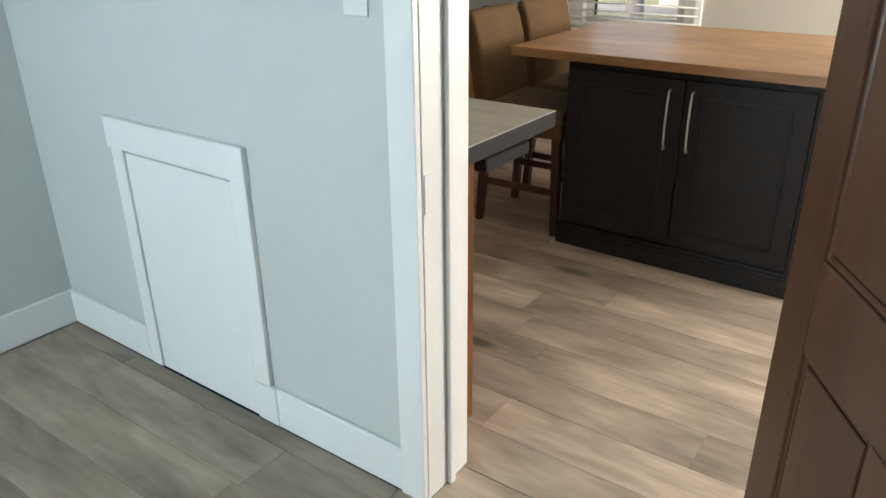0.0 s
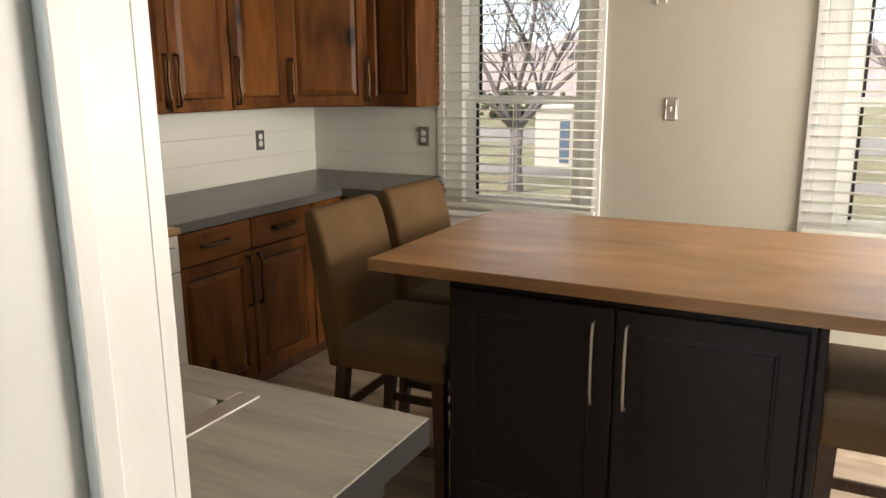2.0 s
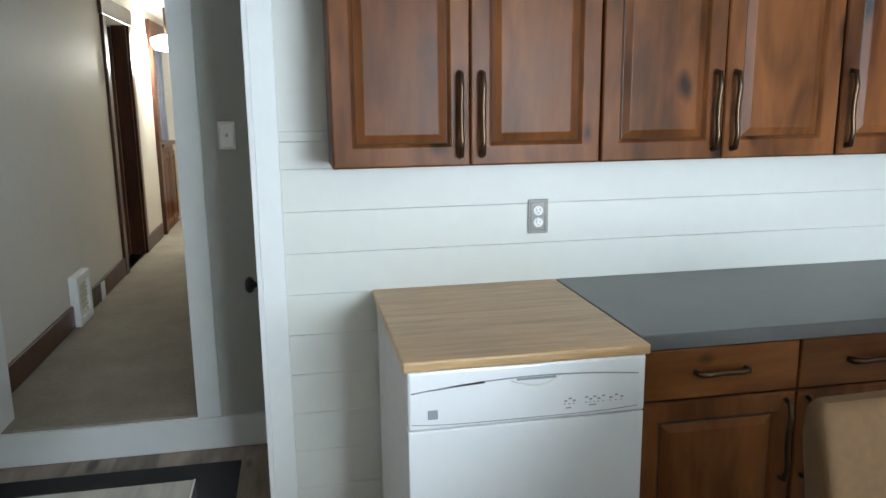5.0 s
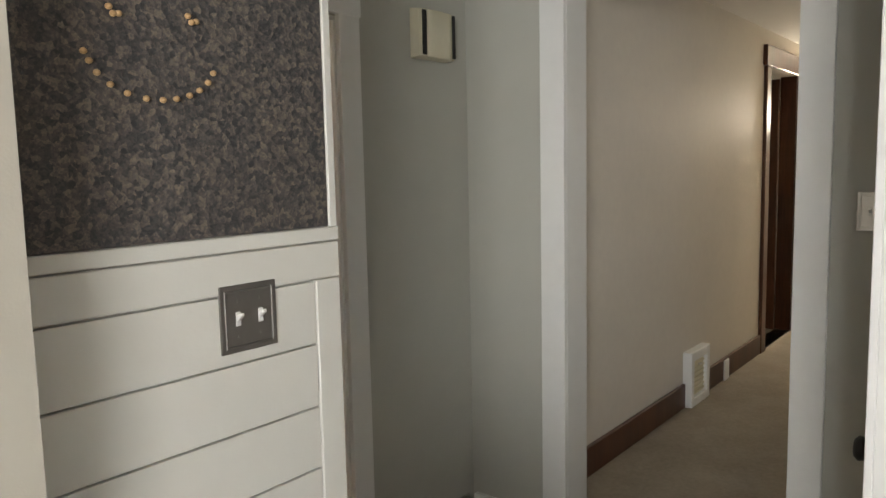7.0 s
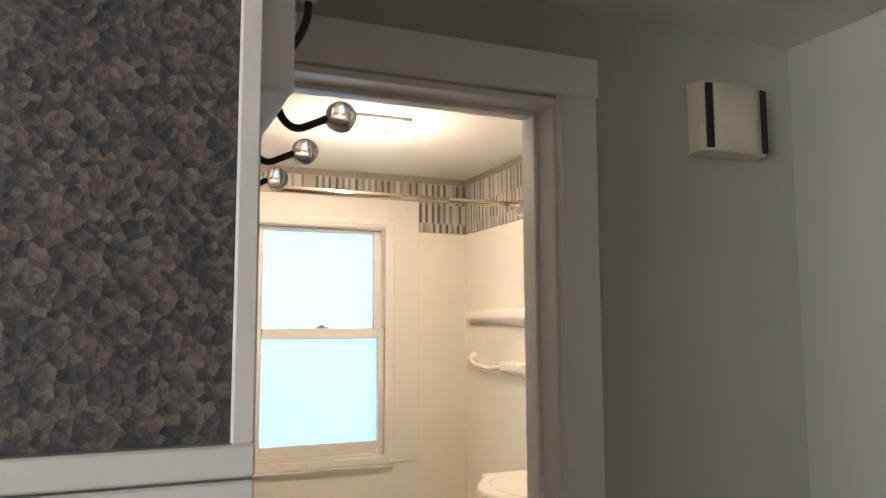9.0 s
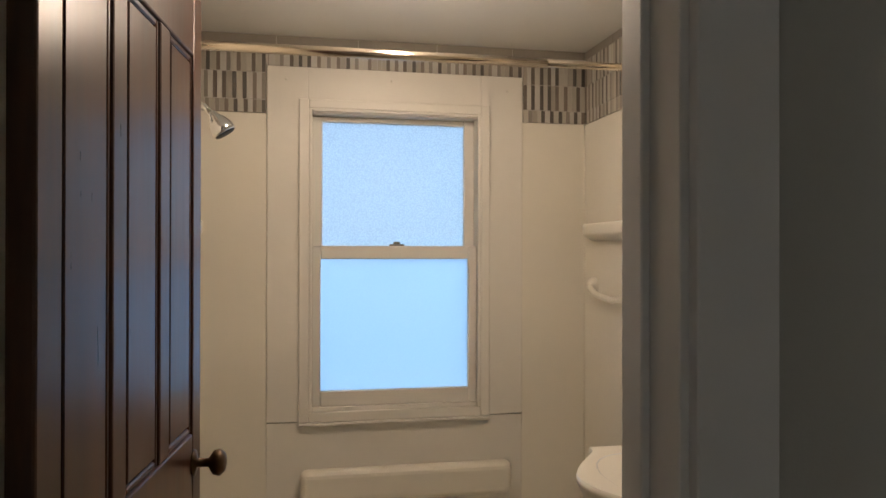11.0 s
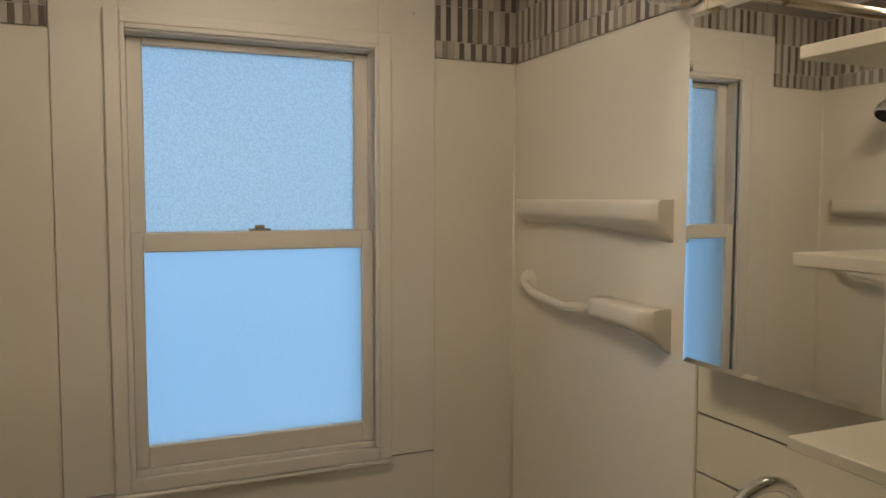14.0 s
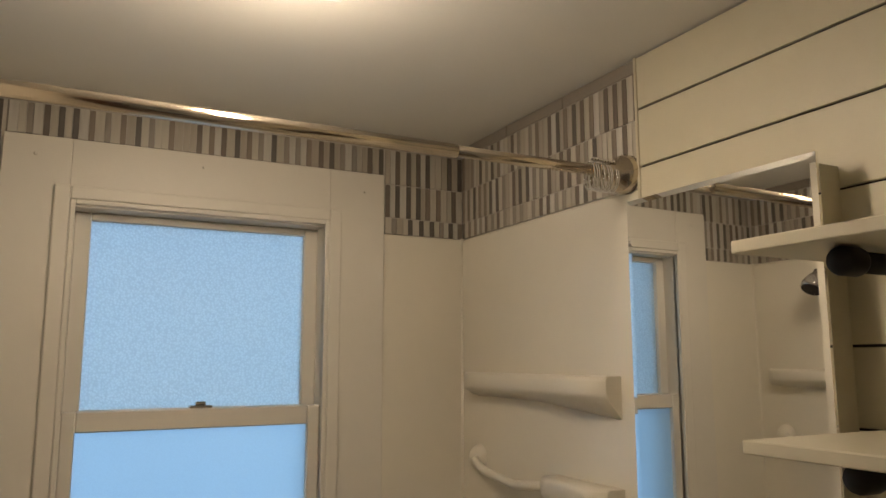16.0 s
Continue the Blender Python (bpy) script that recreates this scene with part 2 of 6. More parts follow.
ALDER = wood("stained_knotty_alder", (0.052, 0.0168, 0.0046), (0.185, 0.069, 0.0185), 2, 0.9, 0.33, 2.7, 0.14, 0.05, 0, 1, 0.16, 0.6, 0.13, 0.24, 5.5, 0.22, 0.45)
ALDER_H = wood("stained_alder_rail", (0.052, 0.0168, 0.0046), (0.18, 0.067, 0.018), 0, 0.9, 0.33, 3.0, 0.14, 0.05, 0, 1, 0.16, 0.6, 0.13, 0.24, 5.5, 0.22, 0.45)
OAKTOP = wood("oak_laminate", (0.19, 0.094, 0.04), (0.385, 0.21, 0.096), 0, 0.7, 0.36, 0, 0, 0.0, 0, 1, 0.1, 0.6, 0.5, 0.25, 8.0, 0.36, 0.3)
BUTCHER = wood("pale_oak_laminate", (0.36, 0.225, 0.095), (0.57, 0.39, 0.19), 1, 2.2, 0.35, 0, 0, 0.05, 0, 1, 0.1, 0.6, 0.4, 0.17, 14.0, 0.4, 0.06)
GREYWOOD = wood("grey_board_laminate", (0.24, 0.23, 0.20), (0.42, 0.40, 0.34), 0, 1.3, 0.38, 0, 0.12, 0.08)
DARKDOOR = wood("dark_brown_door_stain", (0.04, 0.015, 0.008), (0.105, 0.04, 0.019), 2, 1.0, 0.3, 0, 0.05, 0.05, 0, 1, 0.15, 0.6, 0.4)
WALNUT = wood("dark_stained_leg", (0.03, 0.014, 0.008), (0.085, 0.04, 0.02), 2, 1.5, 0.35, 0, 0.05, 0.08)
BLACKP = mat("black_cabinet_paint", (0.021, 0.0185, 0.0195), 0.4, 0, 2, 0.2, 0.08, 150, 0.2)
EDGE = mat("dark_edge_band", (0.025, 0.024, 0.023), 0.55, 0, 3, 0.15, 0, 200, 0.12)
SLATE = mat("grey_laminate", (0.088, 0.086, 0.081), 0.33, 0, 3.0, 0.14, 0.06, 300)
SUEDE = mat("brown_suede", (0.11, 0.063, 0.027), 0.85, 0, 5, 0.22, 0.35, 500, 0.25)
SEAT = mat("dark_brown_suede", (0.115, 0.078, 0.046), 0.85, 0, 5, 0.22, 0.35, 500, 0.25)
WHITE = mat("white_enamel", (0.80, 0.81, 0.81), 0.22, 0, 1.5, 0.015)
PLASTIC = mat("white_plastic", (0.76, 0.76, 0.73), 0.35, 0, 2, 0.02)
CHIME = mat("cream_plastic", (0.70, 0.66, 0.50), 0.45, 0, 3, 0.04)
PRINT_SHADE = mat("grey_print_and_shade", (0.28, 0.3, 0.32), 0.5)
DARK = mat("dark_gap", (0.015, 0.014, 0.013), 0.7)
STEEL = mat("brushed_steel", (0.66, 0.65, 0.63), 0.42, 1.0, 12, 0.05)
CHROME = mat("chrome", (0.82, 0.82, 0.82), 0.07, 1.0)
NICKEL = mat("brushed_nickel", (0.6, 0.53, 0.43), 0.2, 1.0)
SILVERP = mat("satin_silver_plate", (0.62, 0.6, 0.56), 0.35, 0.8, 8, 0.06)
PEWTER = mat("pewter_plate", (0.17, 0.16, 0.145), 0.42, 0.7, 8, 0.08)
BRONZE = mat("dark_bronze", (0.085, 0.054, 0.031), 0.32, 0.9, 10, 0.25)
BLACKM = mat("matt_black_metal", (0.015, 0.014, 0.014), 0.5, 0.3, 10, 0.2)
WICKER = mat("tan_bead", (0.50, 0.33, 0.16), 0.5, 0, 40, 0.15)
GLAZE = mat("dark_stain_glaze", (0.018, 0.008, 0.004), 0.5, 0, 20, 0.3)
CORK = cork("dark_cork")
CARPET = mat("grey_brown_carpet", (0.31, 0.275, 0.225), 0.95, 0, 4, 0.2, 0.8, 400, 0.1)
MATR = mat("black_rubber_mat", (0.02, 0.021, 0.024), 0.75, 0, 8, 0.2, 0.5, 250)
SURR = mat("white_tub_surround", (0.745, 0.705, 0.605), 0.3, 0, 1.2, 0.02)
SURR2 = mat("painted_wood_surround", (0.72, 0.69, 0.62), 0.45, 0, 1.2, 0.03, 0.12, 80)
CREAMB = mat("cream_board_paint", (0.62, 0.575, 0.435), 0.45, 0, 1.5, 0.04, 0.12, 120)
MIRROR = mat("mirror_silver", (0.9, 0.9, 0.88), 0.015, 1.0)
GLASS = glass("clear_glass")
CRYSTAL = glass("clear_acrylic_ball", 0.02)
FROST = glass("pebbled_glass", 0.5, (0.90, 0.96, 1.0), 0.8, 170, 0.28)
FROST2 = glass("frosted_glass", 0.6, (0.72, 0.87, 1.0), 0.15, 260, 0.06)
GROUT = mat("pale_grout", (0.52, 0.49, 0.44), 0.8, 0, 6, 0.1)
BLIND = mat("white_blind_slat", (0.84, 0.84, 0.80), 0.4)
bnt = BLIND.node_tree
btr, bmx = bnt.nodes.new("ShaderNodeBsdfTranslucent"), bnt.nodes.new("ShaderNodeMixShader")
btr.inputs[0].default_value, bmx.inputs[0].default_value = (0.85, 0.85, 0.8, 1), 0.45
bnt.links.new(bnt.nodes["Principled BSDF"].outputs[0], bmx.inputs[1])
bnt.links.new(btr.outputs[0], bmx.inputs[2])
bnt.links.new(bmx.outputs[0], bnt.nodes["Material Output"].inputs[0])
LENS = glow("lamp_lens", (1, 0.86, 0.66), 14)
HALLLAMP = glow("hall_lamp_glass", (1, 0.9, 0.75), 9)
CURTAIN = mat("pale_blue_curtain", (0.5, 0.53, 0.66), 0.9, 0, 8, 0.12)
GRASS = mat("winter_grass", (0.30, 0.29, 0.18), 0.95, 0, 0.6, 0.4, 0.6, 30)
ASPHALT = mat("pale_pavement", (0.33, 0.32, 0.31), 0.9, 0, 2, 0.12)
BARK = mat("grey_bark", (0.22, 0.21, 0.235), 0.9, 0, 5, 0.25, 0.8, 60)
SIDING = mat("white_siding", (0.72, 0.73, 0.74), 0.6, 0, 1, 0.04)
ROOF = mat("grey_shingle", (0.1, 0.1, 0.11), 0.9, 0, 4, 0.2)
SHRUB = mat("shrub_green", (0.10, 0.12, 0.08), 0.9, 0, 6, 0.3)
# distance haze is painted into this pale violet tree colour
FARWOOD = mat("far_trees_haze_tint", (0.60, 0.57, 0.66), 0.95, 0, 0.25, 0.25)


# ---- mesh helpers ----
def box(bm, lo, hi):
    x0, y0, z0 = (min(a, b) for a, b in zip(lo, hi))
    x1, y1, z1 = (max(a, b) for a, b in zip(lo, hi))
    v = [bm.verts.new(p) for p in ((x0, y0, z0), (x1, y0, z0), (x1, y1, z0), (x0, y1, z0), (x0, y0, z1), (x1, y0, z1), (x1, y1, z1), (x0, y1, z1))]
    for q in ((3, 2, 1, 0), (4, 5, 6, 7), (0, 1, 5, 4), (1, 2, 6, 5), (2, 3, 7, 6), (3, 0, 4, 7)):
        bm.faces.new([v[k] for k in q])
    return bm


def boxes(*pairs, bevel=0.0, segments=1):
    bm = bmesh.new()
    for lo, hi in pairs:
        box(bm, lo, hi)
    if bevel:
        bmesh.ops.bevel(bm, geom=bm.edges[:], offset=bevel, segments=segments, affect="EDGES", profile=0.5)
    return bm


def tube(points, radius, sides=10, bm=None, closed=False):
    """A round bar along points; radius is one number or one a point."""
    bm = bm or bmesh.new()
    pts = [Vector(p) for p in points]
    rads = radius if isinstance(radius, (list, tuple)) else [radius] * len(pts)
    rings, up = [], None
    for k, p in enumerate(pts):
        d = (pts[min(k + 1, len(pts) - 1)] - pts[max(k - 1, 0)]).normalized()
        if up is None:
            up = d.orthogonal().normalized()
        up = (up - d * up.dot(d)).normalized()
        side = d.cross(up)
        rings.append([bm.verts.new(p + (up * math.cos(a) + side * math.sin(a)) * rads[k]) for a in (2 * math.pi * j / sides for j in range(sides))])
    for a, b in zip(rings, rings[1:]):
        for j in range(sides):
            f = bm.faces.new((a[j], a[(j + 1) % sides], b[(j + 1) % sides], b[j]))
            f.smooth = True
    bm.faces.new(rings[0][::-1])
    bm.faces.new(rings[-1])
    return bm


def lathe(profile, sides=24, axis="z", at=(0, 0, 0), bm=None):
    """A turned shape from (radius, height) pairs."""
    bm = bm or bmesh.new()
    turn = {"z": Matrix.Identity(3), "x": Matrix.Rotation(radians(90), 3, "Y"), "y": Matrix.Rotation(radians(-90), 3, "X")}[axis]
    rings = []
    for r, h in profile:
        rings.append([bm.verts.new(Vector(at) + turn @ Vector((r * math.cos(a), r * math.sin(a), h))) for a in (2 * math.pi * j / sides for j in range(sides))])
    for a, b in zip(rings, rings[1:]):
        for j in range(sides):
            f = bm.faces.new((a[j], a[(j + 1) % sides], b[(j + 1) % sides], b[j]))
            f.smooth = True
    bm.faces.new(rings[0][::-1])
    bm.faces.new(rings[-1])
    return bm


def ball(r, at=(0, 0, 0), squash=1.0, bm=None, rows_=8, sides=14):
    return lathe([(max(1e-4, r * math.sin(math.pi * k / rows_)), -r * squash * math.cos(math.pi * k / rows_)) for k in range(rows_ + 1)], sides, "z", at, bm)


def smooth_line(points, steps=4):
    """Points along a soft curve through the given ones."""
    p = [Vector(q) for q in points]
    p = [p[0] * 2 - p[1]] + p + [p[-1] * 2 - p[-2]]
    out = []
    for a, b, c, d in zip(p, p[1:], p[2:], p[3:]):
        for k in range(steps):
            t = k / steps
            out.append(0.5 * (2 * b + (c - a) * t + (2 * a - 5 * b + 4 * c - d) * t * t + (3 * b - a - 3 * c + d) * t ** 3))
    return out + [p[-2]]


def loft(sections, bm=None):
    """Joins closed rings of equal length."""
    bm = bm or bmesh.new()
    rings = [[bm.verts.new(p) for p in s] for s in sections]
    n = len(rings[0])
    for a, b in zip(rings, rings[1:]):
        for j in range(n):
            f = bm.faces.new((a[j], a[(j + 1) % n], b[(j + 1) % n], b[j]))
            f.smooth = True
    bm.faces.new(rings[0][::-1])
    bm.faces.new(rings[-1])
    return bm


def mesh_of(name, bm, material):
    bmesh.ops.recalc_face_normals(bm, faces=bm.faces[:])
    me = bpy.data.meshes.new(name)
    bm.to_mesh(me)
    bm.free()
    me.materials.append(material)
    return me


def part(name, bm, material, parent=None, label="", at=None):
    ob = new(name, mesh_of(name, bm, material))
    if parent:
        ob.parent = parent
    if at:
        ob.location = at
    if label:
        ob["label"] = label
    return ob


def thing(name, at, label, category, group="", turn=0):
    ob = new(name)
    ob.empty_display_size = 0.05
    ob.matrix_basis = pose(*at, 0, 0, turn)
    return tagged(ob, label, category, group)


def struct(name, bm, material, label="", category="wall"):
    return tagged(part(name, bm, material), label, category, "", "structure")


def wall_y(name, y0, y1, x0, x1, z0, z1, holes, material, label):
    """A wall that runs along x, with openings (x0, x1, z0, z1)."""
    bm = bmesh.new()
    x = x0
    for a, b, c, d in sorted(holes):
        if a > x:
            box(bm, (x, y0, z0), (a, y1, z1))
        if c > z0:
            box(bm, (a, y0, z0), (b, y1, c))
        if d < z1:
            box(bm, (a, y0, d), (b, y1, z1))
        x = b
    if x < x1:
        box(bm, (x, y0, z0), (x1, y1, z1))
    return struct(name, bm, material, label)


def wall_x(name, x0, x1, y0, y1, z0, z1, holes, material, label):
    bm = bmesh.new()
    y = y0
    for a, b, c, d in sorted(holes):
        if a > y:
            box(bm, (x0, y, z0), (x1, a, z1))
        if c > z0:
            box(bm, (x0, a, z0), (x1, b, c))
        if d < z1:
            box(bm, (x0, a, d), (x1, b, z1))
        y = b
    if y < y1:
        box(bm, (x0, y, z0), (x1, y1, z1))
    return struct(name, bm, material, label)


# ---- structure ----
KC, BC, HF = 2.27, 2.277, 0.15   # kitchen ceiling, bathroom ceiling, hall floor
wall_y("wall_start_north", 1.36, 1.44, -2.215, 1.75, 0, 2.4, [(-0.975, -0.155, 0, 2.06)], MINT, "pale mint painted plaster wall with white doorway")
struct("wall_start_corner", boxes(((-2.765, 1.36, 0), (-2.215, 1.38, 2.4))), MINT, "pale mint painted plaster wall")
struct("wall_cork", boxes(((-2.822, 1.50, 0), (-2.215, 1.527, 2.4))), SAGE, "painted wall carrying a cork board and shiplap")
wall_y("wall_kitchen_south", 1.44, 1.527, -2.215, 1.6, 0, 2.4, [(-0.975, -0.155, 0, 2.06)], CREAM, "cream painted kitchen wall with doorway")
wall_x("wall_start_west", -2.765, -2.707, -2.1, 1.36, 0, 2.4, [], MINT, "pale mint painted plaster wall")
wall_y("wall_start_south", -2.1, -2.0, -2.765, 1.75, 0, 2.4, [(-2.3, -0.9, 0.8, 2.1)], MINT, "pale mint painted wall with window")
wall_x("wall_east", 1.6, 1.75, -2.0, 5.25, 0, 2.4, [(3.2, 5.0, 0.35, 2.15)], CREAM, "cream painted wall with an added, unseen wide window")
wall_x("wall_hooks", -2.822, -2.765, 0.58, 1.50, 0, 2.4, [], SAGE, "grey-green painted wall carrying a coat rail")
wall_y("wall_bath_door", 0.59, 0.734, -4.341, -2.822, 0, 2.4, [(-3.62, -2.86, 0, 2.05)], SAGE, "grey-green painted wall with bathroom doorway")
wall_x("wall_hall_opening", -4.50, -4.341, 0.59, 2.36, 0, 2.5, [(1.175, 2.02, 0, KC)], SAGE, "grey-green painted wall open to the hall")
wall_y("wall_vestibule_north", 2.242, 2.36, -4.341, -3.6, 0, 2.4, [(-4.28, -3.62, 0.0, 2.05)], SAGE, "grey-green painted wall with a side door")
wall_x("wall_kitchen_west", -3.6, -3.455, 2.242, 5.09, 0, 2.4, [], SHIP, "white painted kitchen wall behind cabinets")
wall_y("wall_kitchen_north", 5.09, 5.25, -3.6, 1.75, 0, 2.4, [(-2.50, -1.60, 0.72, 2.06), (-0.53, 0.37, 0.72, 2.06)], CREAM, "cream painted kitchen wall with two windows")
wall_x("wall_bath_east", -2.842, -2.765, -1.42, 0.59, 0, 2.4, [], SURR, "white glossy shower wall panel")
wall_x("wall_bath_west", -4.50, -4.311, -1.42, 0.59, 0, 2.4, [], SURR, "white glossy bathroom wall")
wall_y("wall_bath_south", -1.42, -1.28, -4.311, -2.842, 0, 2.4, [(-3.885, -3.25, 0.93, 2.03)], SURR, "white shower wall panel around a frosted window")
wall_y("wall_hall_south", 0.94, 1.06, -11.0, -4.50, 0, 2.5, [(-8.33, -7.5, HF, 2.2), (-10.9, -9.35, 1.06, 2.2)], HALLP, "glossy beige painted hall wall")
wall_y("wall_hall_north", 2.12, 2.24, -11.0, -4.50, 0, 2.5, [], HALLP, "glossy beige painted hall wall")
wall_x("wall_hall_end", -11.12, -11.0, -0.6, 2.24, 0, 2.5, [(0.68, 1.02, 1.0, 2.2)], HALLP, "beige painted wall with curtained window")
struct("wall_side_room", boxes(((-10.9, -0.6, HF), (-7.2, -0.5, 2.5)), ((-7.3, -0.5, HF), (-7.2, 0.94, 2.5))), HALLP, "beige painted wall of a side room")

struct("ceiling", boxes(((-4.341, 1.44, KC), (1.75, 5.25, KC + 0.13)), ((-4.341, 0.60, KC), (-2.215, 1.44, KC + 0.13))), CEILP, "flat off-white painted kitchen ceiling", "ceiling")
struct("ceiling_start_room", boxes(((-2.765, -2.1, 2.4), (1.75, 1.44, 2.5))), CEILP, "flat white ceiling", "ceiling")
struct("ceiling_bathroom", boxes(((-4.311, -1.28, BC), (-2.842, 0.59, BC + 0.1))), CEILP, "flat off-white bathroom ceiling", "ceiling")
struct("ceiling_hall", boxes(((-11.0, -0.5, 2.45), (-4.5, 2.12, 2.55))), CEILP, "flat hall ceiling", "ceiling")
floor_k = struct("floor", boxes(((-4.341, 0.60, -0.12), (1.75, 5.25, -0.006)), ((-2.765, -2.1, -0.12), (1.75, 1.44, -0.006))), DARK, "wood-look vinyl plank floor", "floor")
struct("floor_hall", boxes(((-11.0, -0.5, 0.0), (-4.5, 2.12, HF)), ((-4.5, 1.175, 0.0), (-4.36, 2.02, HF))), CARPET, "grey-brown short-pile hall carpet", "carpet")
struct("floor_bathroom", boxes(((-4.311, -1.28, 0.0), (-2.842, 0.734, HF - 0.001))), PLANK, "wood-look bathroom floor", "floor")
struct("step_riser", boxes(((-4.341, 0.752, 0.0), (-4.318, 2.36, HF - 0.003)), bevel=0.002), TRIM, "white painted riser board below the hall", "riser")

# door casings and linings
def casing(name, bms, label):
    return struct(name, bms, TRIM, label, "trim")

casing("trim_start_doorway", boxes(((-1.035, 1.34, 0), (-0.957, 1.36, 2.05)), ((-0.173, 1.34, 0), (-0.08, 1.36, 2.05)), ((-1.06, 1.338, 2.05), (-0.055, 1.36, 2.19)), bevel=0.002), "white painted flat door casing")
casing("trim_start_doorway_kitchen", boxes(((-1.035, 1.527, 0), (-0.957, 1.547, 2.05)), ((-0.173, 1.527, 0), (-0.08, 1.547, 2.05)), ((-1.06, 1.527, 2.05), (-0.055, 1.549, 2.19)), bevel=0.002), "white painted flat door casing")
lining = casing("door_lining", boxes(((-0.975, 1.36, 0), (-0.955, 1.527, 2.04)), ((-0.175, 1.36, 0), (-0.155, 1.527, 2.04)), ((-0.975, 1.36, 2.04), (-0.155, 1.527, 2.06)), bevel=0.0015), "white painted door lining with worn edges")
part("door_stop", boxes(((-0.955, 1.444, 0), (-0.941, 1.468, 2.04)), bevel=0.003, segments=2), TRIM, lining)
part("strike_plate", boxes(((-0.957, 1.365, 0.835), (-0.952, 1.398, 0.93)), ((-0.960, 1.362, 0.84), (-0.955, 1.366, 0.925)), bevel=0.001), TRIM, lining, "painted-over strike plate")
part("strike_hole", boxes(((-0.9525, 1.376, 0.865), (-0.9515, 1.388, 0.90))), TRIM, lining)

casing("trim_bath_doorway", boxes(((-3.708, 0.734, 0), (-3.612, 0.754, 2.055)), ((-2.878, 0.734, 0), (-2.822, 0.754, 2.055)), ((-3.714, 0.734, 2.055), (-2.822, 0.757, 2.147)), bevel=0.002), "white painted flat bathroom door casing")
bl = casing("door_lining_bathroom", boxes(((-3.622, 0.59, 0), (-3.602, 0.734, 2.035)), ((-2.878, 0.59, 0), (-2.858, 0.734, 2.035)), ((-3.622, 0.59, 2.035), (-2.858, 0.734, 2.05)), bevel=0.0015), "white painted bathroom door lining")
part("door_stop", boxes(((-3.602, 0.632, 0), (-3.59, 0.668, 2.035)), ((-3.59, 0.632, 2.022), (-2.878, 0.668, 2.035)), bevel=0.002), TRIM, bl)
casing("trim_hall_opening", boxes(((-4.341, 1.092, HF), (-4.319, 1.195, KC)), ((-4.341, 2.0, HF), (-4.319, 2.10, KC)), ((-4.50, 1.175, HF), (-4.341, 1.195, KC)), ((-4.50, 2.0, HF), (-4.341, 2.02, KC)), ((-4.50, 1.195, KC - 0.045), (-4.319, 2.0, KC - 0.002)), bevel=0.002), "white painted casing of the hall opening")
casing("trim_kitchen_corner", boxes(((-3.61, 2.225, 0), (-3.437, 2.241, KC)), ((-3.455, 2.241, 0), (-3.437, 2.315, KC)), bevel=0.002), "white painted corner board at the wall end")
casing("trim_ceiling_hatch", boxes(((-4.08, 1.0, KC - 0.02), (-3.98, 2.1, KC)), ((-3.98, 1.0, KC - 0.02), (-3.2, 1.08, KC)), ((-3.2, 1.0, KC - 0.02), (-3.12, 2.1, KC)), ((-3.98, 2.02, KC - 0.02), (-3.2, 2.1, KC)), bevel=0.002), "white painted frame round a ceiling hatch")
struct("ceiling_hatch", boxes(((-3.975, 1.085, KC - 0.006), (-3.205, 2.015, KC + 0.01)), bevel=0.002), TRIM, "white painted attic hatch panel", "hatch")

# baseboards
def baseboard(name, pairs, material, label):
    return struct(name, boxes(*pairs, bevel=0.004), material, label, "baseboard")

baseboard("baseboard_start_north", [((-2.692, 1.345, 0), (-2.19, 1.36, 0.14)), ((-1.53, 1.345, 0), (-1.035, 1.36, 0.14))], TRIM, "wide white painted baseboard")
baseboard("baseboard_start_west", [((-2.707, -1.99, 0), (-2.692, 1.36, 0.14))], TRIM, "wide white painted baseboard")
baseboard("baseboard_hall_south", [((-7.4, 1.06, HF), (-6.22, 1.08, HF + 0.14)), ((-5.92, 1.06, HF), (-4.5, 1.08, HF + 0.14)), ((-9.25, 1.06, HF), (-8.43, 1.08, HF + 0.14))], DARKDOOR, "dark stained wooden baseboard")
baseboard("baseboard_vestibule", [((-4.317, 0.734, 0), (-3.722, 0.75, 0.12))], TRIM, "white painted baseboard")
baseboard("baseboard_kitchen_north", [((-2.5, 5.075, 0), (1.6, 5.09, 0.12))], TRIM, "white painted baseboard")


# ---- windows ----
def sash(parent, name, x0, x1, z0, z1, y, stile=0.045, top=0.045, bottom=0.06, material=TRIM, pane=GLASS, thick=0.032):
    s = part(name, boxes(((x0, y, z0), (x0 + stile, y + thick, z1)), ((x1 - stile, y, z0), (x1, y + thick, z1)), ((x0 + stile, y, z0), (x1 - stile, y + thick, z0 + bottom)), ((x0 + stile, y, z1 - top), (x1 - stile, y + thick, z1)), bevel=0.003), material, parent)
    p = part("pane", boxes(((x0 + stile - 0.005, y + thick * 0.4, z0 + bottom - 0.005), (x1 - stile + 0.005, y + thick * 0.4 + 0.004, z1 - top + 0.005))), pane, s)
    p.visible_shadow = False
    return s


